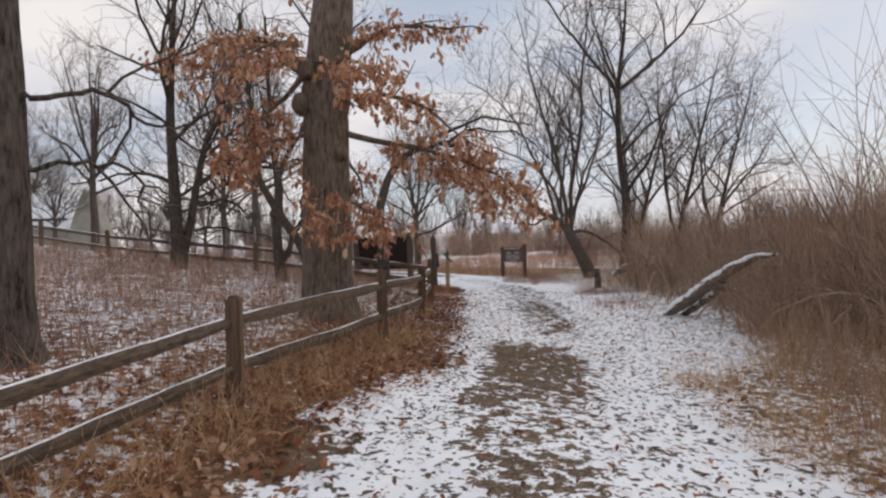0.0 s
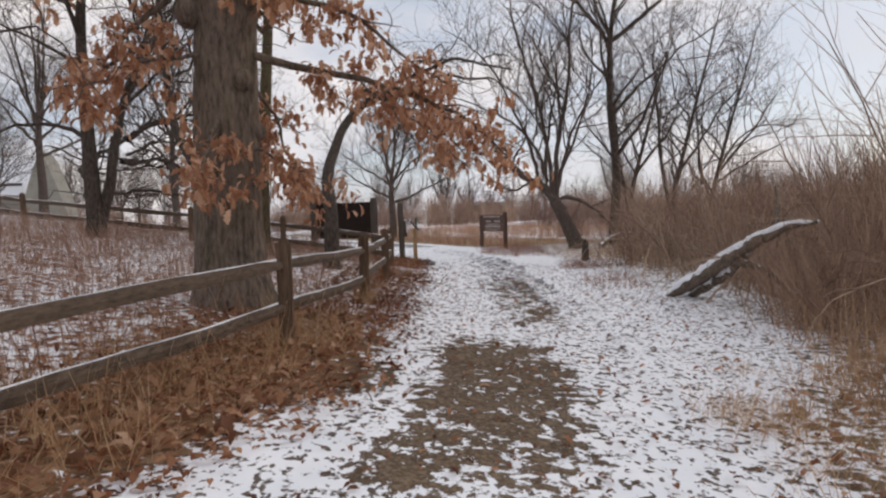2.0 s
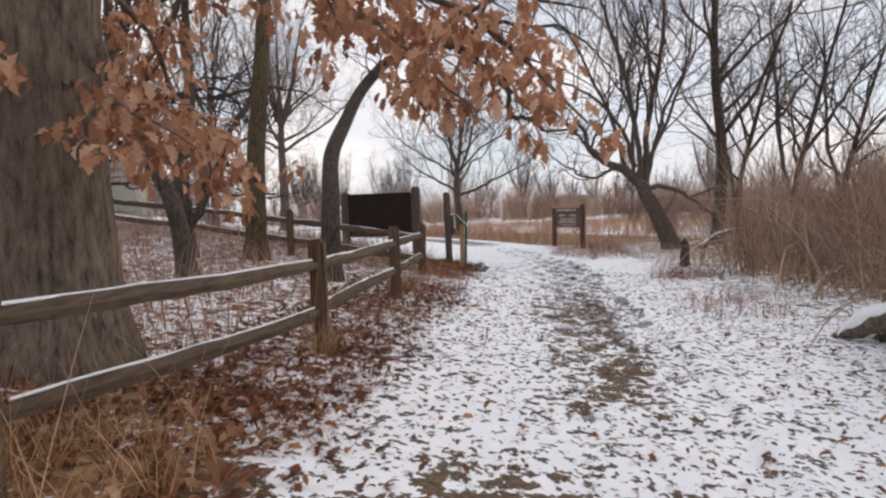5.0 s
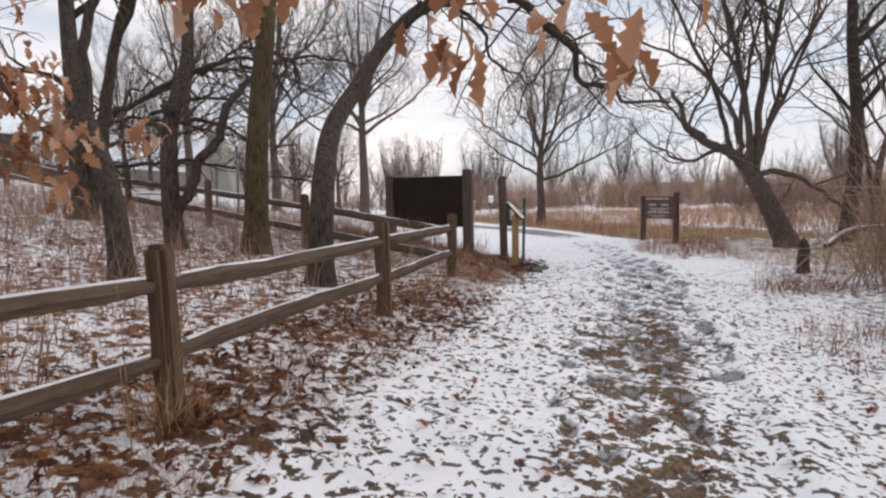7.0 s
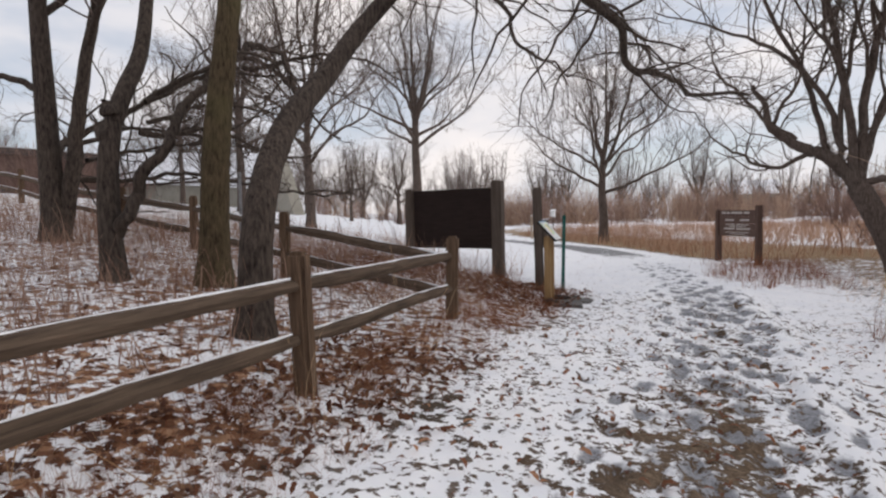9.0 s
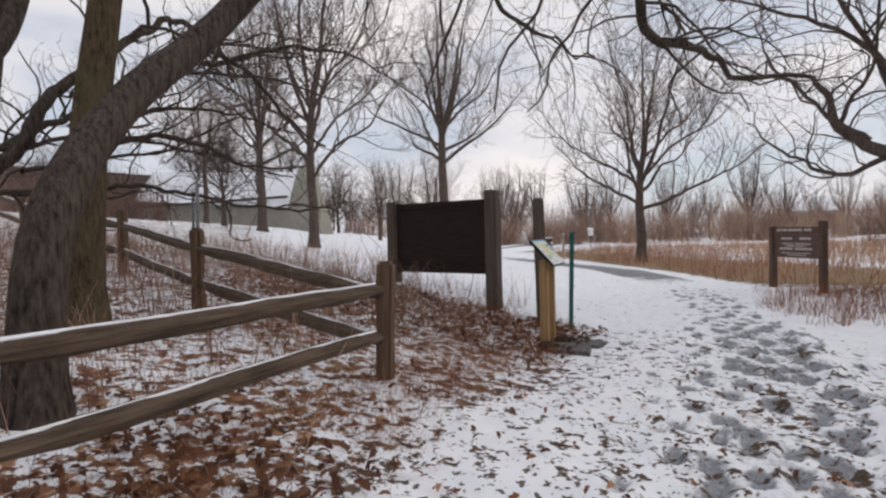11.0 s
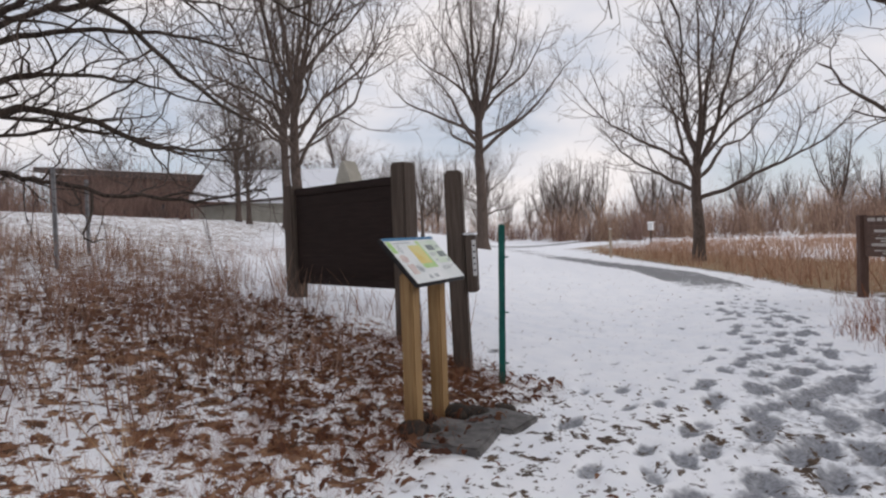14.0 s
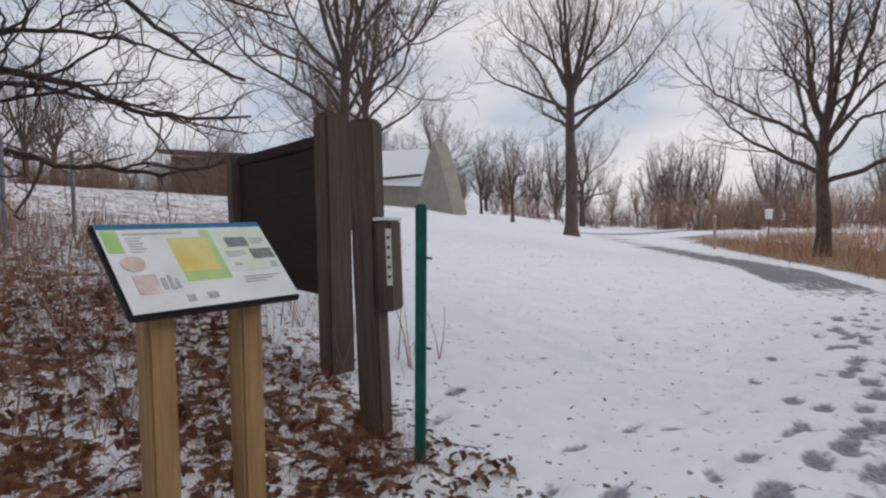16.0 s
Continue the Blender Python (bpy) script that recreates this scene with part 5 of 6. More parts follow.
def information_board():
    a, b = Vector((-3.3, 23.5, 0)), Vector((-1.25, 23.06, 0))
    mid = (a + b) / 2
    z = hz(mid.x, mid.y)
    d = (b - a)
    turn = math.atan2(d.y, d.x)
    ob = thing("information_board", Matrix.Translation((mid.x, mid.y, z)) @ Matrix.Rotation(turn, 4, 'Z'), "large dark brown wooden notice board on two square posts", "board")
    half = d.length / 2
    for s, top in ((-1, 1.88), (1, 1.97)):
        bm = bmesh.new()
        foot = hz(*(a if s < 0 else b).xy) - z
        h = top - z - foot + 0.2
        box(bm, Matrix.Translation((s * half, 0, foot - 0.2 + h / 2)), 0.21, 0.2, h, 0.022, 0.004, 4)
        part("post", bm, STAIN_POST, ob, "grey-brown square timber post")
    bm = bmesh.new()
    zb, zt = 0.66 - z, 1.82 - z
    box(bm, Matrix.Translation((0, 0, (zb + zt) / 2)), half * 2 - 0.2, 0.05, zt - zb, 0.008)
    part("panel", bm, STAIN, ob, "dark brown stained panel")
    for zz, hh in ((zt - 0.03, 0.09), (zb + 0.03, 0.09)):
        bm = bmesh.new()
        box(bm, Matrix.Translation((0, 0, zz)), half * 2 - 0.205, 0.11, hh, 0.01)
        part("rail", bm, STAIN, ob)
    for k in range(5):
        bm = bmesh.new()
        box(bm, Matrix.Translation((0, -0.028, zb + 0.14 + 0.2 * k + 0.1)), half * 2 - 0.21, 0.012, 0.199, 0.0015)
        part("board", bm, STAIN, ob)
    return ob


def trail_post():
    x, y = -0.34, 22.63
    z = hz(x, y)
    ob = thing("trail_post", Matrix.Translation((x, y, z)) @ Euler((0, -0.02, 0.35)).to_matrix().to_4x4(), "dark square timber post with a small side box", "post")
    bm = bmesh.new()
    h = 1.78 - z + 0.2
    box(bm, Matrix.Translation((0, 0, h / 2 - 0.2)), 0.155, 0.15, h, 0.02, 0.004, 4)
    part("post", bm, STAIN_POST, ob)
    bm = bmesh.new()
    box(bm, Matrix.Translation((0.135, -0.01, 0.98)), 0.09, 0.15, 0.52, 0.012)
    side = part("side_box", bm, STAIN_POST, ob, "brown wooden box fixed to the post")
    bm = bmesh.new()
    box(bm, Matrix.Translation((0.17, -0.088, 1.03)), 0.035, 0.004, 0.32, 0.001)
    part("strip", bm, WHITE, side, "white plastic strip with dark marks")
    for k in range(5):
        bm = bmesh.new()
        box(bm, Matrix.Translation((0.17, -0.0915, 0.92 + 0.055 * k)), 0.018, 0.002, 0.016, 0)
        part("mark", bm, BLACK, side)
    bm = bmesh.new()
    box(bm, Matrix.Translation((0.13, -0.01, 1.245)), 0.11, 0.17, 0.02, 0.006)
    part("snow_cap", bm, SNOW, side, "thin snow")
    return ob


def marker():
    x, y = 0.1, 22.54
    z = hz(x, y)
    ob = thing("trail_marker", Matrix.Translation((x, y, z)) @ Euler((0.01, 0.025, 0.5)).to_matrix().to_4x4(), "slim dark green steel marker stake", "stake")
    bm = bmesh.new()
    h = 1.28 - z
    box(bm, Matrix.Translation((0, 0, h / 2)), 0.052, 0.02, h, 0.005)
    for k in (-1, 1):
        box(bm, Matrix.Translation((k * 0.024, 0.012, h / 2)), 0.008, 0.03, h - 0.02, 0.002)
    part("stake", bm, GREEN, ob)
    for zz in (0.18, 0.62, 1.1):
        bm = bmesh.new()
        box(bm, Matrix.Translation((0.04, 0.02, zz)), 0.035, 0.012, 0.012, 0.003)
        part("lug", bm, GREEN, ob)
    return ob


def reading_panel():
    cx, cy = 0.13, 21.36
    z = hz(cx, cy)
    ob = thing("interpretive_sign", Matrix.Translation((cx, cy, z)) @ Matrix.Rotation(radians(94), 4, 'Z'), "slanted colour reading panel on two pale timber legs", "sign")
    # local x runs along the panel's width, local -y faces the path
    for s in (-1, 1):
        bm = bmesh.new()
        box(bm, Matrix.Translation((s * 0.185, 0.02, (0.96 - z) / 2 - 0.1)), 0.105, 0.1, 0.96 - z + 0.2, 0.012, 0.002, 3)
        part("leg", bm, NEW_WOOD, ob, "yellowish treated timber leg")
    tilt = Matrix.Translation((0, 0, 1.05 - z)) @ Matrix.Rotation(radians(47), 4, 'X')
    bm = bmesh.new()
    box(bm, tilt @ Matrix.Translation((0, 0, -0.016)), 0.69, 0.425, 0.03, 0.008)
    tray = part("tray", bm, BLACK, ob, "black metal frame")
    face = tilt @ Matrix.Translation((0, 0, 0.003))

    def patch(x0, y0, x1, y1, mat, lift=0.0, name="print", label=""):
        bm = bmesh.new()
        box(bm, face @ Matrix.Translation(((x0 + x1) / 2, (y0 + y1) / 2, 0.001 + lift)), x1 - x0, y1 - y0, 0.0016, 0)
        part(name, bm, mat, tray, label)

    def bar(x0, y0, x1, y1, mat=PRINT_TEXT, name="text_bar"):
        patch(x0, y0, x1, y1, mat, 0.003, name)

    patch(-0.335, -0.20, 0.335, 0.20, PRINT_WHITE, 0, "print", "pale printed sheet with pictures")
    patch(-0.335, 0.176, 0.335, 0.20, PRINT_BLUE, 0.002, "header", "blue heading band")
    patch(0.07, -0.055, 0.335, 0.165, PRINT, 0.001, "print", "pale green field")
    patch(-0.10, -0.085, 0.085, 0.165, PRINT_GREEN, 0.0012, "print", "bright green border")
    patch(-0.27, -0.085, -0.10, 0.16, PRINT_WHITE, 0.0016, "print")
    patch(-0.10, 0.125, 0.04, 0.165, PRINT_WHITE, 0.0018, "print")
    patch(-0.10, -0.045, 0.056, 0.122, PRINT_YELLOW, 0.0022, "map", "orange-yellow map")
    patch(-0.325, 0.065, -0.272, 0.170, PRINT_GREEN, 0.002, "patch")
    patch(0.134, 0.068, 0.232, 0.118, PRINT_GREY, 0.002, "photo")
    patch(0.222, 0.0, 0.325, 0.052, PRINT_GREY, 0.002, "photo")
    patch(-0.285, -0.125, -0.205, -0.04, PRINT_PINK, 0.002, "picture", "pinkish drawing")
    bm = bmesh.new()
    bmesh.ops.create_cone(bm, cap_ends=True, segments=20, radius1=0.042, radius2=0.042, depth=0.0016, matrix=face @ Matrix.Translation((-0.262, 0.012, 0.0045)) @ Matrix.Diagonal((1.0, 0.85, 1, 1)))
    part("picture", bm, PRINT_PINK, tray, "round pinkish drawing")
    bar(-0.255, 0.146, -0.03, 0.154)
    for k in range(6):
        bar(-0.25, 0.128 - 0.013 * k, -0.19 - 0.012 * (k % 2), 0.132 - 0.013 * k)
    for k in range(3):
        bar(0.245, 0.105 - 0.012 * k, 0.315 - 0.02 * (k == 2), 0.109 - 0.012 * k)
        bar(0.11, 0.04 - 0.012 * k, 0.2 - 0.03 * (k == 2), 0.044 - 0.012 * k)
        bar(0.13, -0.09 - 0.013 * k, 0.30 - 0.04 * k, -0.086 - 0.013 * k)
    for x0, y0, w, h in ((-0.195, -0.11, 0.018, 0.05), (-0.168, -0.115, 0.014, 0.065), (-0.145, -0.11, 0.012, 0.045), (-0.13, -0.175, 0.03, 0.03), (-0.05, -0.17, 0.04, 0.028), (0.125, -0.03, 0.03, 0.012), (0.285, -0.05, 0.028, 0.03)):
        bar(x0, y0, x0 + w, y0 + h, name="picture")
    return ob


def stone_slab(x, y, sx, sy, turn, label):
    z = hz(x, y)
    bm = bmesh.new()
    box(bm, Matrix.Identity(4), sx, sy, 0.07, 0.014, 0.012)
    me = bpy.data.meshes.new("stone_slab")
    bm.to_mesh(me)
    bm.free()
    me.materials.append(STONE)
    ob = new("stone_slab", me)
    ob.matrix_world = Matrix.Translation((x, y, z + 0.012)) @ Euler((0.02, 0.06, turn)).to_matrix().to_4x4()
    return tagged(ob, label, "stone", "slabs before the reading panel")


def trail_sign():
    a, b = Vector((3.0, 31.6, 0)), Vector((3.94, 30.2, 0))
    mid, d = (a + b) / 2, b - a
    z = hz(mid.x, mid.y)
    ob = thing("trail_sign", Matrix.Translation((mid.x, mid.y, z)) @ Matrix.Rotation(math.atan2(d.y, d.x), 4, 'Z'), "brown routed wooden sign between two timber posts", "sign")
    half = d.length / 2
    for s, top in ((-1, 1.27), (1, 1.38)):
        bm = bmesh.new()
        h = top - z + 0.2
        box(bm, Matrix.Translation((s * half, 0, h / 2 - 0.2)), 0.16, 0.15, h, 0.02, 0.004, 3)
        part("post", bm, SIGN_WOOD, ob)
    lines = {0: ((0.02, 0.06, ((-0.66, -0.47), (-0.43, -0.30), (-0.25, 0.22), (0.28, 0.52))),),
             1: ((0.0, 0.05, ((-0.5, -0.12), (0.12, 0.5))),),
             2: ((0.055, 0.028, ((-0.46, -0.06), (0.0, 0.48))), (0.005, 0.026, ((-0.34, 0.36),)), (-0.06, 0.05, ((-0.56, -0.1), (-0.02, 0.54)))),
             3: ((0.02, 0.022, ((-0.5, 0.5),)), (-0.03, 0.022, ((-0.3, 0.34),)))}
    for k in range(4):
        bm = bmesh.new()
        zc = 1.16 - z - k * 0.185
        box(bm, Matrix.Translation((0, 0, zc)), half * 2 - 0.12, 0.05, 0.181, 0.005)
        plank = part("plank", bm, SIGN_WOOD, ob)
        for dz, h, words in lines[k]:
            for x0, x1 in words:
                bm = bmesh.new()
                box(bm, Matrix.Translation(((x0 + x1) / 2, -0.027, zc + dz)), x1 - x0, 0.006, h, 0)
                part("lettering", bm, CREAM, plank, "cream routed lettering")
    return ob


WHITE = plain_material("white_plastic", (0.72, 0.72, 0.72), (0.8, 0.8, 0.8), 20, 0.5, 0.02)
CREAM = plain_material("cream_paint", (0.22, 0.19, 0.17), (0.55, 0.50, 0.46), 26, 0.7, 0.05)
BLACK = plain_material("black_metal", (0.012, 0.012, 0.013), (0.025, 0.025, 0.027), 20, 0.5, 0.03)
GREEN = plain_material("green_paint", (0.0, 0.075, 0.062), (0.008, 0.13, 0.105), 14, 0.5, 0.05)
STONE = plain_material("grey_stone", (0.055, 0.052, 0.05), (0.19, 0.18, 0.175), 9, 0.7, 0.5)
PRINT = plain_material("print_pale", (0.52, 0.68, 0.42), (0.82, 0.84, 0.82), 3.0, 0.35, 0.0)
PRINT_WHITE = plain_material("print_white", (0.70, 0.74, 0.72), (0.84, 0.85, 0.84), 6.0, 0.35, 0.0)
PRINT_BLUE = plain_material("print_blue", (0.02, 0.12, 0.25), (0.04, 0.2, 0.36), 5, 0.35, 0.0)
PRINT_YELLOW = plain_material("print_yellow", (0.74, 0.52, 0.10), (0.74, 0.72, 0.34), 5, 0.35, 0.0)
PRINT_PINK = plain_material("print_pink", (0.52, 0.33, 0.30), (0.78, 0.72, 0.66), 11, 0.35, 0.0)
PRINT_GREEN = plain_material("print_green", (0.33, 0.58, 0.16), (0.60, 0.74, 0.40), 5, 0.35, 0.0)
PRINT_TEXT = plain_material("print_text", (0.33, 0.36, 0.36), (0.55, 0.58, 0.58), 30, 0.35, 0.0)
PRINT_GREY = plain_material("print_grey", (0.10, 0.12, 0.11), (0.3, 0.34, 0.32), 40, 0.35, 0.0)
information_board()
trail_post()
marker()
reading_panel()
stone_slab(0.42, 21.25, 0.46, 0.5, 0.2, "flat grey stone slab set in the leaves")
stone_slab(0.52, 21.68, 0.4, 0.36, -0.1, "small grey stone slab set in the leaves")
trail_sign()


def clod(x, y, r, label):
    bm = bmesh.new()
    bmesh.ops.create_icosphere(bm, subdivisions=3, radius=r)
    for q in bm.verts:
        q.co *= 1 + 0.28 * noise.noise(q.co * 9 / (r * 9) + Vector((x, y, 0)))
        q.co.z *= 0.55
    me = bpy.data.meshes.new("earth_clod")
    bm.to_mesh(me)
    bm.free()
    me.materials.append(EARTH)
    ob = new("earth_clod", me)
    ob.location = (x, y, hz(x, y) + r * 0.2)
    tagged(ob, label, "earth", "clods round the reading panel")


EARTH = plain_material("wet_earth", (0.012, 0.009, 0.007), (0.05, 0.038, 0.03), 18, 0.8, 0.6)
for cx, cy, cr in ((0.14, 21.12, 0.12), (0.24, 21.2, 0.08), (0.2, 21.62, 0.12), (0.3, 21.72, 0.1), (0.42, 21.92, 0.09), (0.08, 21.4, 0.07)):
    clod(cx, cy, cr, "dark wet clod of earth beside the panel legs")
c = np.array([(-0.34, 22.55), (-0.25, 22.6), (-0.42, 22.5), (0.1, 22.5), (0.13, 22.46), (0.05, 22.5), (-1.3, 22.95), (-1.15, 22.95), (-0.1, 22.3), (0.0, 22.15)])
tufts("dry_grass", "rust-brown dead grass round the feet of the posts", c, np.full(len(c), 0.2), 70, 0.07, RUST, 0.3, 0.5)


BARK_LOG = bark_material("bark_log", (0.05, 0.038, 0.03), (0.25, 0.195, 0.155), 0.0, 1.6)


def fallen_log():
    g, s = Geo(), Geo()
    base = np.array([5.0, 14.1, hz(5.0, 14.1)])
    up = np.array([0, 0, 1.0])
    pieces = (([(5.0, 14.15, -0.30), (5.18, 13.6, -0.02), (5.3, 13.2, 0.22), (5.52, 12.65, 0.58), (5.66, 12.3, 0.80), (5.84, 11.95, 0.98), (6.02, 11.7, 1.1), (6.2, 11.5, 1.12)], [0.05, 0.11, 0.12, 0.115, 0.105, 0.09, 0.06, 0.025], 0.88),
              ([(5.32, 14.0, -0.30), (5.45, 13.4, -0.02), (5.6, 12.9, 0.28), (5.68, 12.5, 0.62)], [0.07, 0.075, 0.07, 0.06], 0.85),
              ([(5.82, 12.0, 0.9), (6.05, 12.3, 1.25), (6.2, 12.6, 1.7)], [0.05, 0.035, 0.015], 0.0),
              ([(5.55, 12.6, 0.5), (5.95, 12.4, 0.3), (6.3, 12.2, -0.1)], [0.06, 0.05, 0.04], 0.4))
    for pts, radii, cover in pieces:
        ln = smooth_line(pts, 26) + rng.normal(0, 0.010, (26, 3))
        rr = np.interp(np.linspace(0, 1, 26), np.linspace(0, 1, len(radii)), radii) * rng.uniform(0.88, 1.12, 26)
        g.tube(ln - base, rr, 12, 0.09)
        if cover:
            s.tube(ln - base + up * (rr[:, None] * 0.5) + rng.normal(0, 0.012, (26, 3)), rr * cover * np.clip(rng.normal(1.08, 0.12, 26), 0.7, 1.25), 9, 0.16)
    ob = thing("fallen_log", Matrix.Translation(base), "fallen crooked tree trunk with snow along its top", "log")
    mesh_part("trunk", g.mesh("trunk", BARK_LOG), ob)
    mesh_part("snow_cap", s.mesh("snow_cap", SNOW), ob, "snow lying on the log")


fallen_log()

# ---- the building across the bank ----
SIDING = wood_material("brown_siding", (0.11, 0.068, 0.056), (0.20, 0.13, 0.108), (1, 1, 0.1), 0.8, 0.3)
STUCCO = plain_material("olive_stucco", (0.25, 0.235, 0.20), (0.33, 0.31, 0.265), 1.2, 0.85, 0.1)
FASCIA = plain_material("dark_fascia", (0.05, 0.035, 0.03), (0.085, 0.06, 0.05), 2, 0.7, 0.05)
GLASS = Nodes("window_glass", 0.08, 0.0, 0.5).colour((0.03, 0.035, 0.04))


def building():
    base = Vector((-46, 63, hz(-46, 63)))
    ob = thing("visitor_building", Matrix.Translation(base) @ Matrix.Rotation(radians(174), 4, 'Z'), "low brown and olive building with a snowy roof behind trees", "building")
    # local x runs away from the arched end, local +y faces the path

    def solid(name, x0, x1, y0, y1, z0, z1, mat, label="", parent=ob):
        bm = bmesh.new()
        box(bm, Matrix.Translation(((x0 + x1) / 2, (y0 + y1) / 2, (z0 + z1) / 2)), x1 - x0, y1 - y0, z1 - z0, 0.03)
        return part(name, bm, mat, parent, label)

    wing = solid("wing_wall", -8.2, 17, -3, 0, -1.5, 2.6, STUCCO, "olive wing wall")
    bm = bmesh.new()
    prof = [(0.7, 2.3), (-2.0, 5.9), (-2.4, 5.9), (-3.4, 2.3)]
    ends = [[bm.verts.new((x, y, z + lift)) for y, z in prof] for x, lift in ((-8.5, -0.9), (16.5, 0.9))]
    bm.faces.new(ends[0])
    bm.faces.new(list(reversed(ends[1])))
    for i in range(4):
        j = (i + 1) % 4
        bm.faces.new((ends[0][i], ends[1][i], ends[1][j], ends[0][j]))
    part("roof", bm, SNOW, ob, "snow-covered roof")
    solid("fascia", -8.7, 16.7, 0.55, 0.75, 2.3, 2.55, FASCIA)
    bm = bmesh.new()
    loops = [[bm.verts.new((x, y, z)) for x, z in ((17.5, -1.5), (64, -1.5), (64, 10.6), (17.5, 5.5))] for y in (-1.5, -12)]
    bm.faces.new(loops[0])
    bm.faces.new(list(reversed(loops[1])))
    for i in range(4):
        j = (i + 1) % 4
        bm.faces.new((loops[0][i], loops[1][i], loops[1][j], loops[0][j]))
    part("hall_wall", bm, SIDING, ob, "brown timber-clad hall")
    for name, lift, thick, mat, text in (("hall_roof", 0.0, 0.9, FASCIA, "sloping roof with a deep dark fascia"), ("roof_snow", 0.9, 0.12, SNOW, "snow on the roof")):
        bm = bmesh.new()
        box(bm, Matrix.Translation((41, -6.4, 8.2 + lift + thick / 2)) @ Matrix.Rotation(-0.11, 4, 'Y'), 49.6 - lift, 13.2 - lift, thick, 0.03)
        part(name, bm, mat, ob, text)
    for k in range(8):
        w = solid("window", 20.0 + 5 * k, 23.2 + 5 * k, -1.55, -1.42, 1.2, 3.4, FASCIA)
        solid("pane", 20.15 + 5 * k, 23.05 + 5 * k, -1.43, -1.40, 1.35, 3.25, GLASS, "", w)
    # pointed arch that closes the wing
    bm = bmesh.new()
    s = np.linspace(-1, 1, 21)
    out = [(q * 2.6, 6.6 * (1 - abs(q) ** 1.25) - 1.3) for q in s]
    rings = [[bm.verts.new((-11.0 + q, y, z)) for q, z in out] for y in (1.0, -0.6)]
    bm.faces.new(rings[0])
    bm.faces.new(list(reversed(rings[1])))
    for i in range(20):
        bm.faces.new((rings[0][i], rings[1][i], rings[1][i + 1], rings[0][i + 1]))
    part("arched_gable", bm, STUCCO, ob, "pointed arch gable in olive stucco")


building()


# ---- small things far off ----


def picnic_table(x, y, turn):
    ob = thing("picnic_table", Matrix.Translation((x, y, hz(x, y))) @ Matrix.Rotation(turn, 4, 'Z'), "dark wooden picnic table in the snow under trees", "table", "picnic tables")
    for k in range(5):
        bm = bmesh.new()
        box(bm, Matrix.Translation((0, -0.3 + 0.15 * k, 0.75)), 1.8, 0.135, 0.04, 0.006)
        part("top_plank", bm, SIGN_WOOD, ob)
    for s in (-1, 1):
        bm = bmesh.new()
        box(bm, Matrix.Translation((0, s * 0.72, 0.45)), 1.8, 0.26, 0.04, 0.006)
        part("seat_plank", bm, SIGN_WOOD, ob)
        bm = bmesh.new()
        box(bm, Matrix.Translation((s * 0.65, 0, 0.42)), 0.05, 1.5, 0.09, 0.006)
        part("brace", bm, SIGN_WOOD, ob)
        for q in (-1, 1):
            bm = bmesh.new()
            box(bm, Matrix.Translation((s * 0.7, q * 0.42, 0.36)) @ Matrix.Rotation(q * 0.45, 4, 'X'), 0.05, 0.09, 0.82, 0.006)
            part("leg", bm, SIGN_WOOD, ob)


picnic_table(-33.2, 77.8, 0.3)
picnic_table(-30.9, 77.0, 0.5)


PALE_WOOD = wood_material("bleached_wood", (0.34, 0.26, 0.19), (0.58, 0.49, 0.39), (1, 1, 0.06), 0.8)


def pale_post(x, y, h):
    z = hz(x, y)
    ob = thing("post", Matrix.Translation((x, y, z)), "pale tan marker post beside the paved path", "post")
    bm = bmesh.new()
    box(bm, Matrix.Translation((0, 0, h / 2 - 0.1)), 0.1, 0.1, h + 0.2, 0.015)
    part("shaft", bm, PALE_WOOD, ob)
    bm = bmesh.new()
    box(bm, Matrix.Translation((0, 0, h + 0.01)), 0.13, 0.13, 0.04, 0.012)
    part("cap", bm, SNOW, ob, "snow cap")


def steel_post(x, y, h):
    z = hz(x, y)
    ob = thing("sign_post", Matrix.Translation((x, y, z)) @ Euler((0.01, 0.02, 0.3)).to_matrix().to_4x4(), "thin bare grey steel post on the weedy bank", "post", "steel posts on the bank")
    bm = bmesh.new()
    box(bm, Matrix.Translation((0, 0, h / 2 - 0.15)), 0.05, 0.012, h + 0.3, 0.003)
    for k in (-1, 1):
        box(bm, Matrix.Translation((k * 0.027, 0.012, h / 2 - 0.15)), 0.008, 0.03, h + 0.3, 0.002)
    part("shaft", bm, STEEL, ob)


STEEL = plain_material("dull_steel", (0.16, 0.16, 0.165), (0.30, 0.30, 0.31), 12, 0.55, 0.1)
steel_post(-6.81, 22.29, 1.45)
steel_post(-8.28, 23.53, 1.3)


def nest_box(x, y, h):
    z = hz(x, y)
    ob = thing("nest_box", Matrix.Translation((x, y, z)), "white bird nest box on a pole in the meadow", "nest box")
    bm = bmesh.new()
    box(bm, Matrix.Translation((0, 0, h / 2 - 0.1)), 0.07, 0.07, h + 0.2, 0.01)
    part("pole", bm, STAIN_POST, ob)
    bm = bmesh.new()
    box(bm, Matrix.Translation((0, 0, h + 0.2)), 0.34, 0.34, 0.5, 0.02)
    part("house", bm, WHITE, ob)
    bm = bmesh.new()
    box(bm, Matrix.Translation((0, 0, h + 0.5)) @ Matrix.Rotation(0.2, 4, 'X'), 0.46, 0.5, 0.06, 0.01)
    part("roof", bm, WHITE, ob)


pale_post(-6.33, 46.7, 1.35)
nest_box(-8.6, 63.8, 1.05)


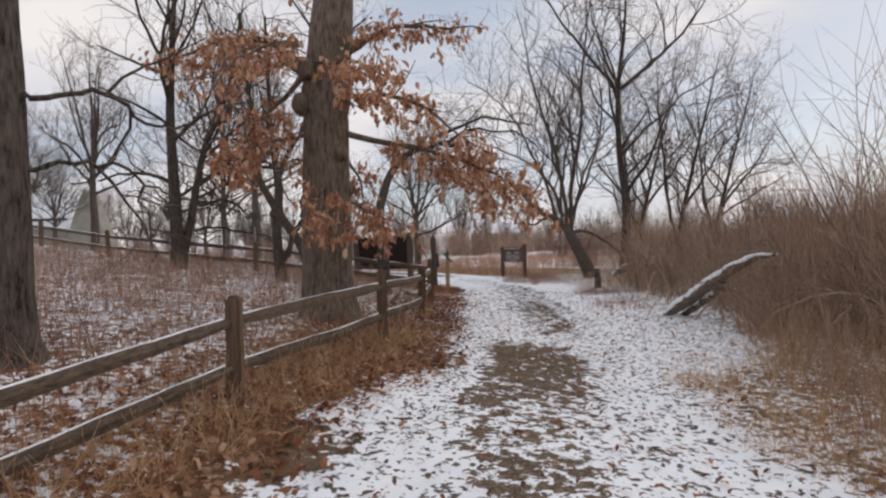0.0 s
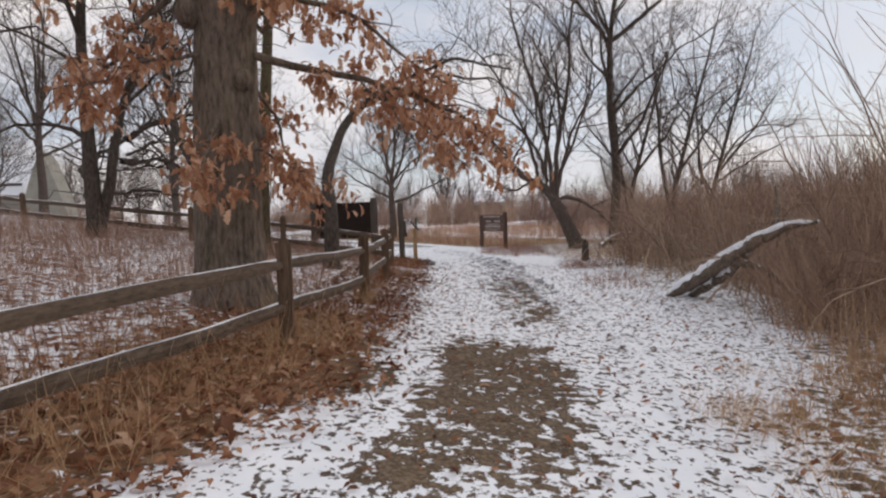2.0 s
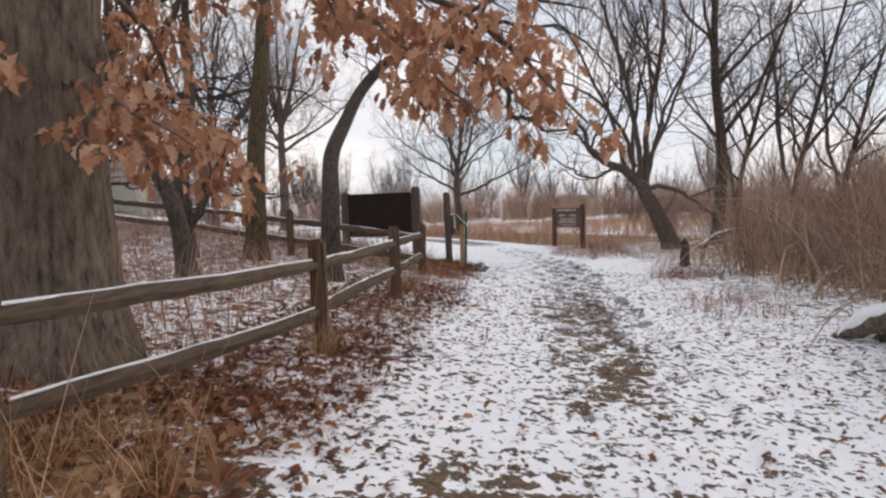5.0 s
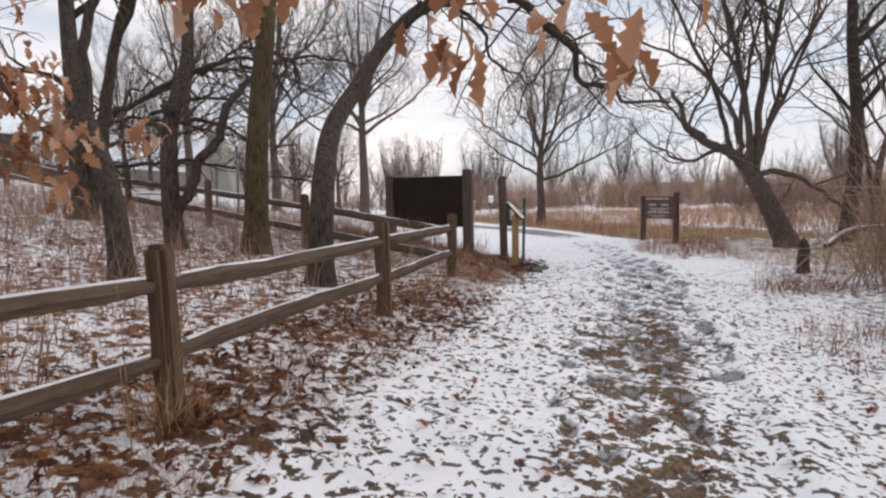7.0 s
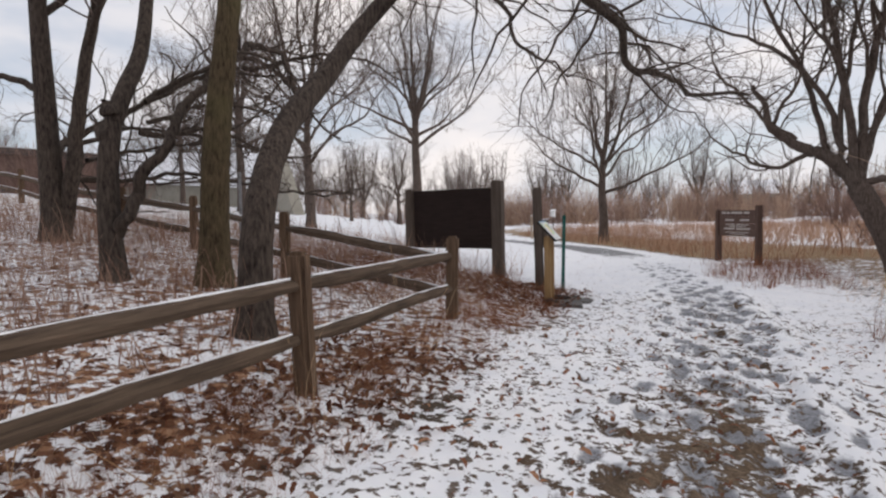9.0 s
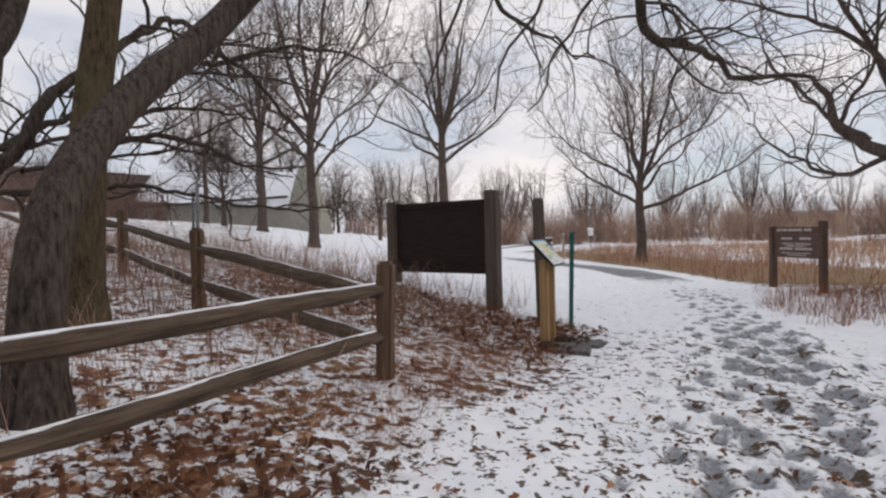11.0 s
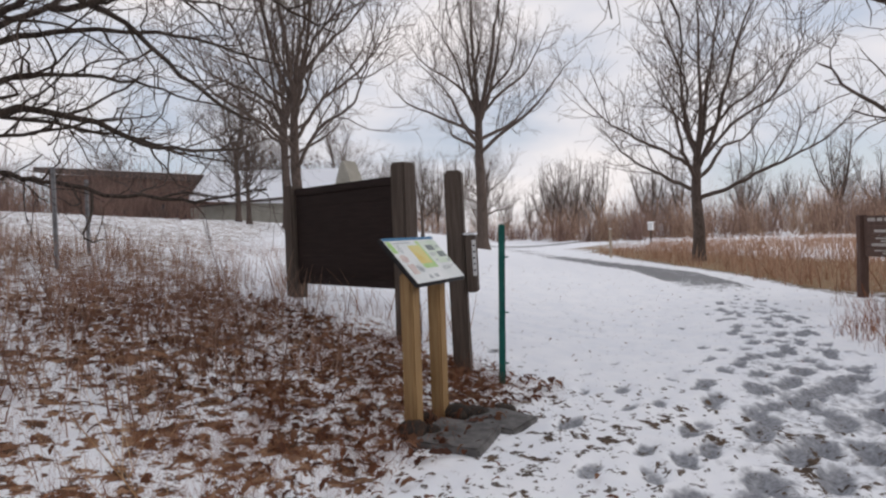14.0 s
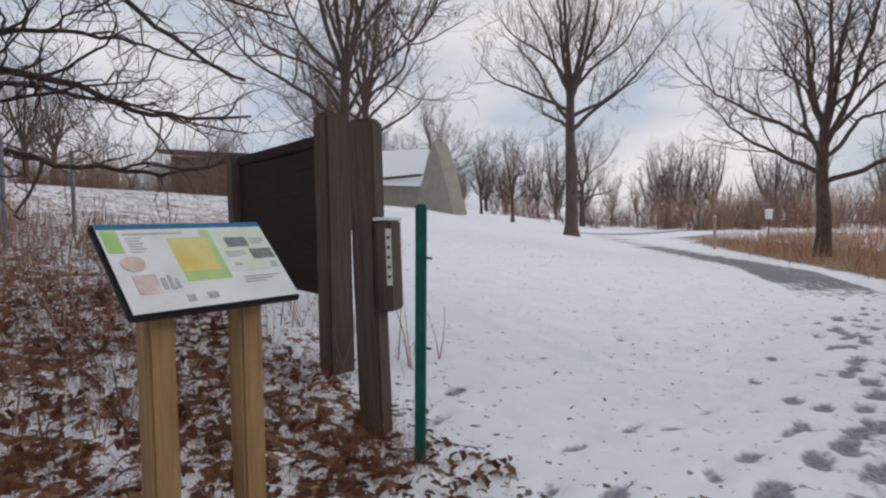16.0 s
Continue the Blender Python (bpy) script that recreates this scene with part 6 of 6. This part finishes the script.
def far_house(x, y, turn):
    z = hz(x, y)
    ob = thing("house", Matrix.Translation((x, y, z)) @ Matrix.Rotation(turn, 4, 'Z'), "distant grey house with a snowy roof beyond the trees", "house")
    bm = bmesh.new()
    box(bm, Matrix.Translation((0, 0, 1.9)), 12, 8, 4.2, 0.03)
    part("wall", bm, STUCCO, ob)
    bm = bmesh.new()
    ends = [[bm.verts.new((q, yy, zz)) for yy, zz in ((-4.6, 3.9), (0, 7.2), (4.6, 3.9))] for q in (-6.4, 6.4)]
    bm.faces.new(ends[0])
    bm.faces.new(list(reversed(ends[1])))
    for i in range(3):
        j = (i + 1) % 3
        bm.faces.new((ends[0][i], ends[1][i], ends[1][j], ends[0][j]))
    part("roof", bm, SNOW, ob, "snowy gable roof")
    for q in (-3.6, 0, 3.6):
        bm = bmesh.new()
        box(bm, Matrix.Translation((q, -4.02, 2.2)), 1.5, 0.1, 1.5, 0.02)
        part("window", bm, GLASS, ob)


far_house(15.0, 172, 0.3)


def stump(x, y, h, r):
    g = Geo()
    z = hz(x, y)
    n = 9
    pts = np.column_stack([np.full(n, 0.0), np.full(n, 0.0), np.linspace(-0.1, h, n)])
    g.tube(pts + rng.normal(0, 0.008, (n, 3)), np.concatenate([np.linspace(r * 1.35, r, n - 2), [r * 0.96, 0.01]]), 14, 0.06)
    ob = new("stump", g.mesh("stump", BARK_DARK))
    ob.location = (x, y, z)
    tagged(ob, "short dark weathered tree stump beside the path", "stump")


stump(5.6, 22.6, 0.7, 0.10)


def snowy_branch():
    g, q = Geo(), Geo()
    base = np.array([7.6, 28.0, hz(7.6, 28.0)])
    ln = smooth_line([(0, 0, 0.05), (0.5, 0.2, 0.4), (1.1, 0.3, 0.55), (1.9, 0.4, 0.45), (2.6, 0.3, 0.1)], 20)
    g.tube(ln, np.linspace(0.10, 0.06, 20), 10, 0.08)
    q.tube(ln + np.array([0, 0, 0.05]), np.linspace(0.075, 0.04, 20), 8, 0.1)
    ob = thing("fallen_branch", Matrix.Translation(base), "arched fallen branch capped with snow", "branch")
    mesh_part("wood", g.mesh("wood", BARK_DARK), ob)
    mesh_part("snow_cap", q.mesh("snow_cap", SNOW), ob, "snow along the branch")


snowy_branch()
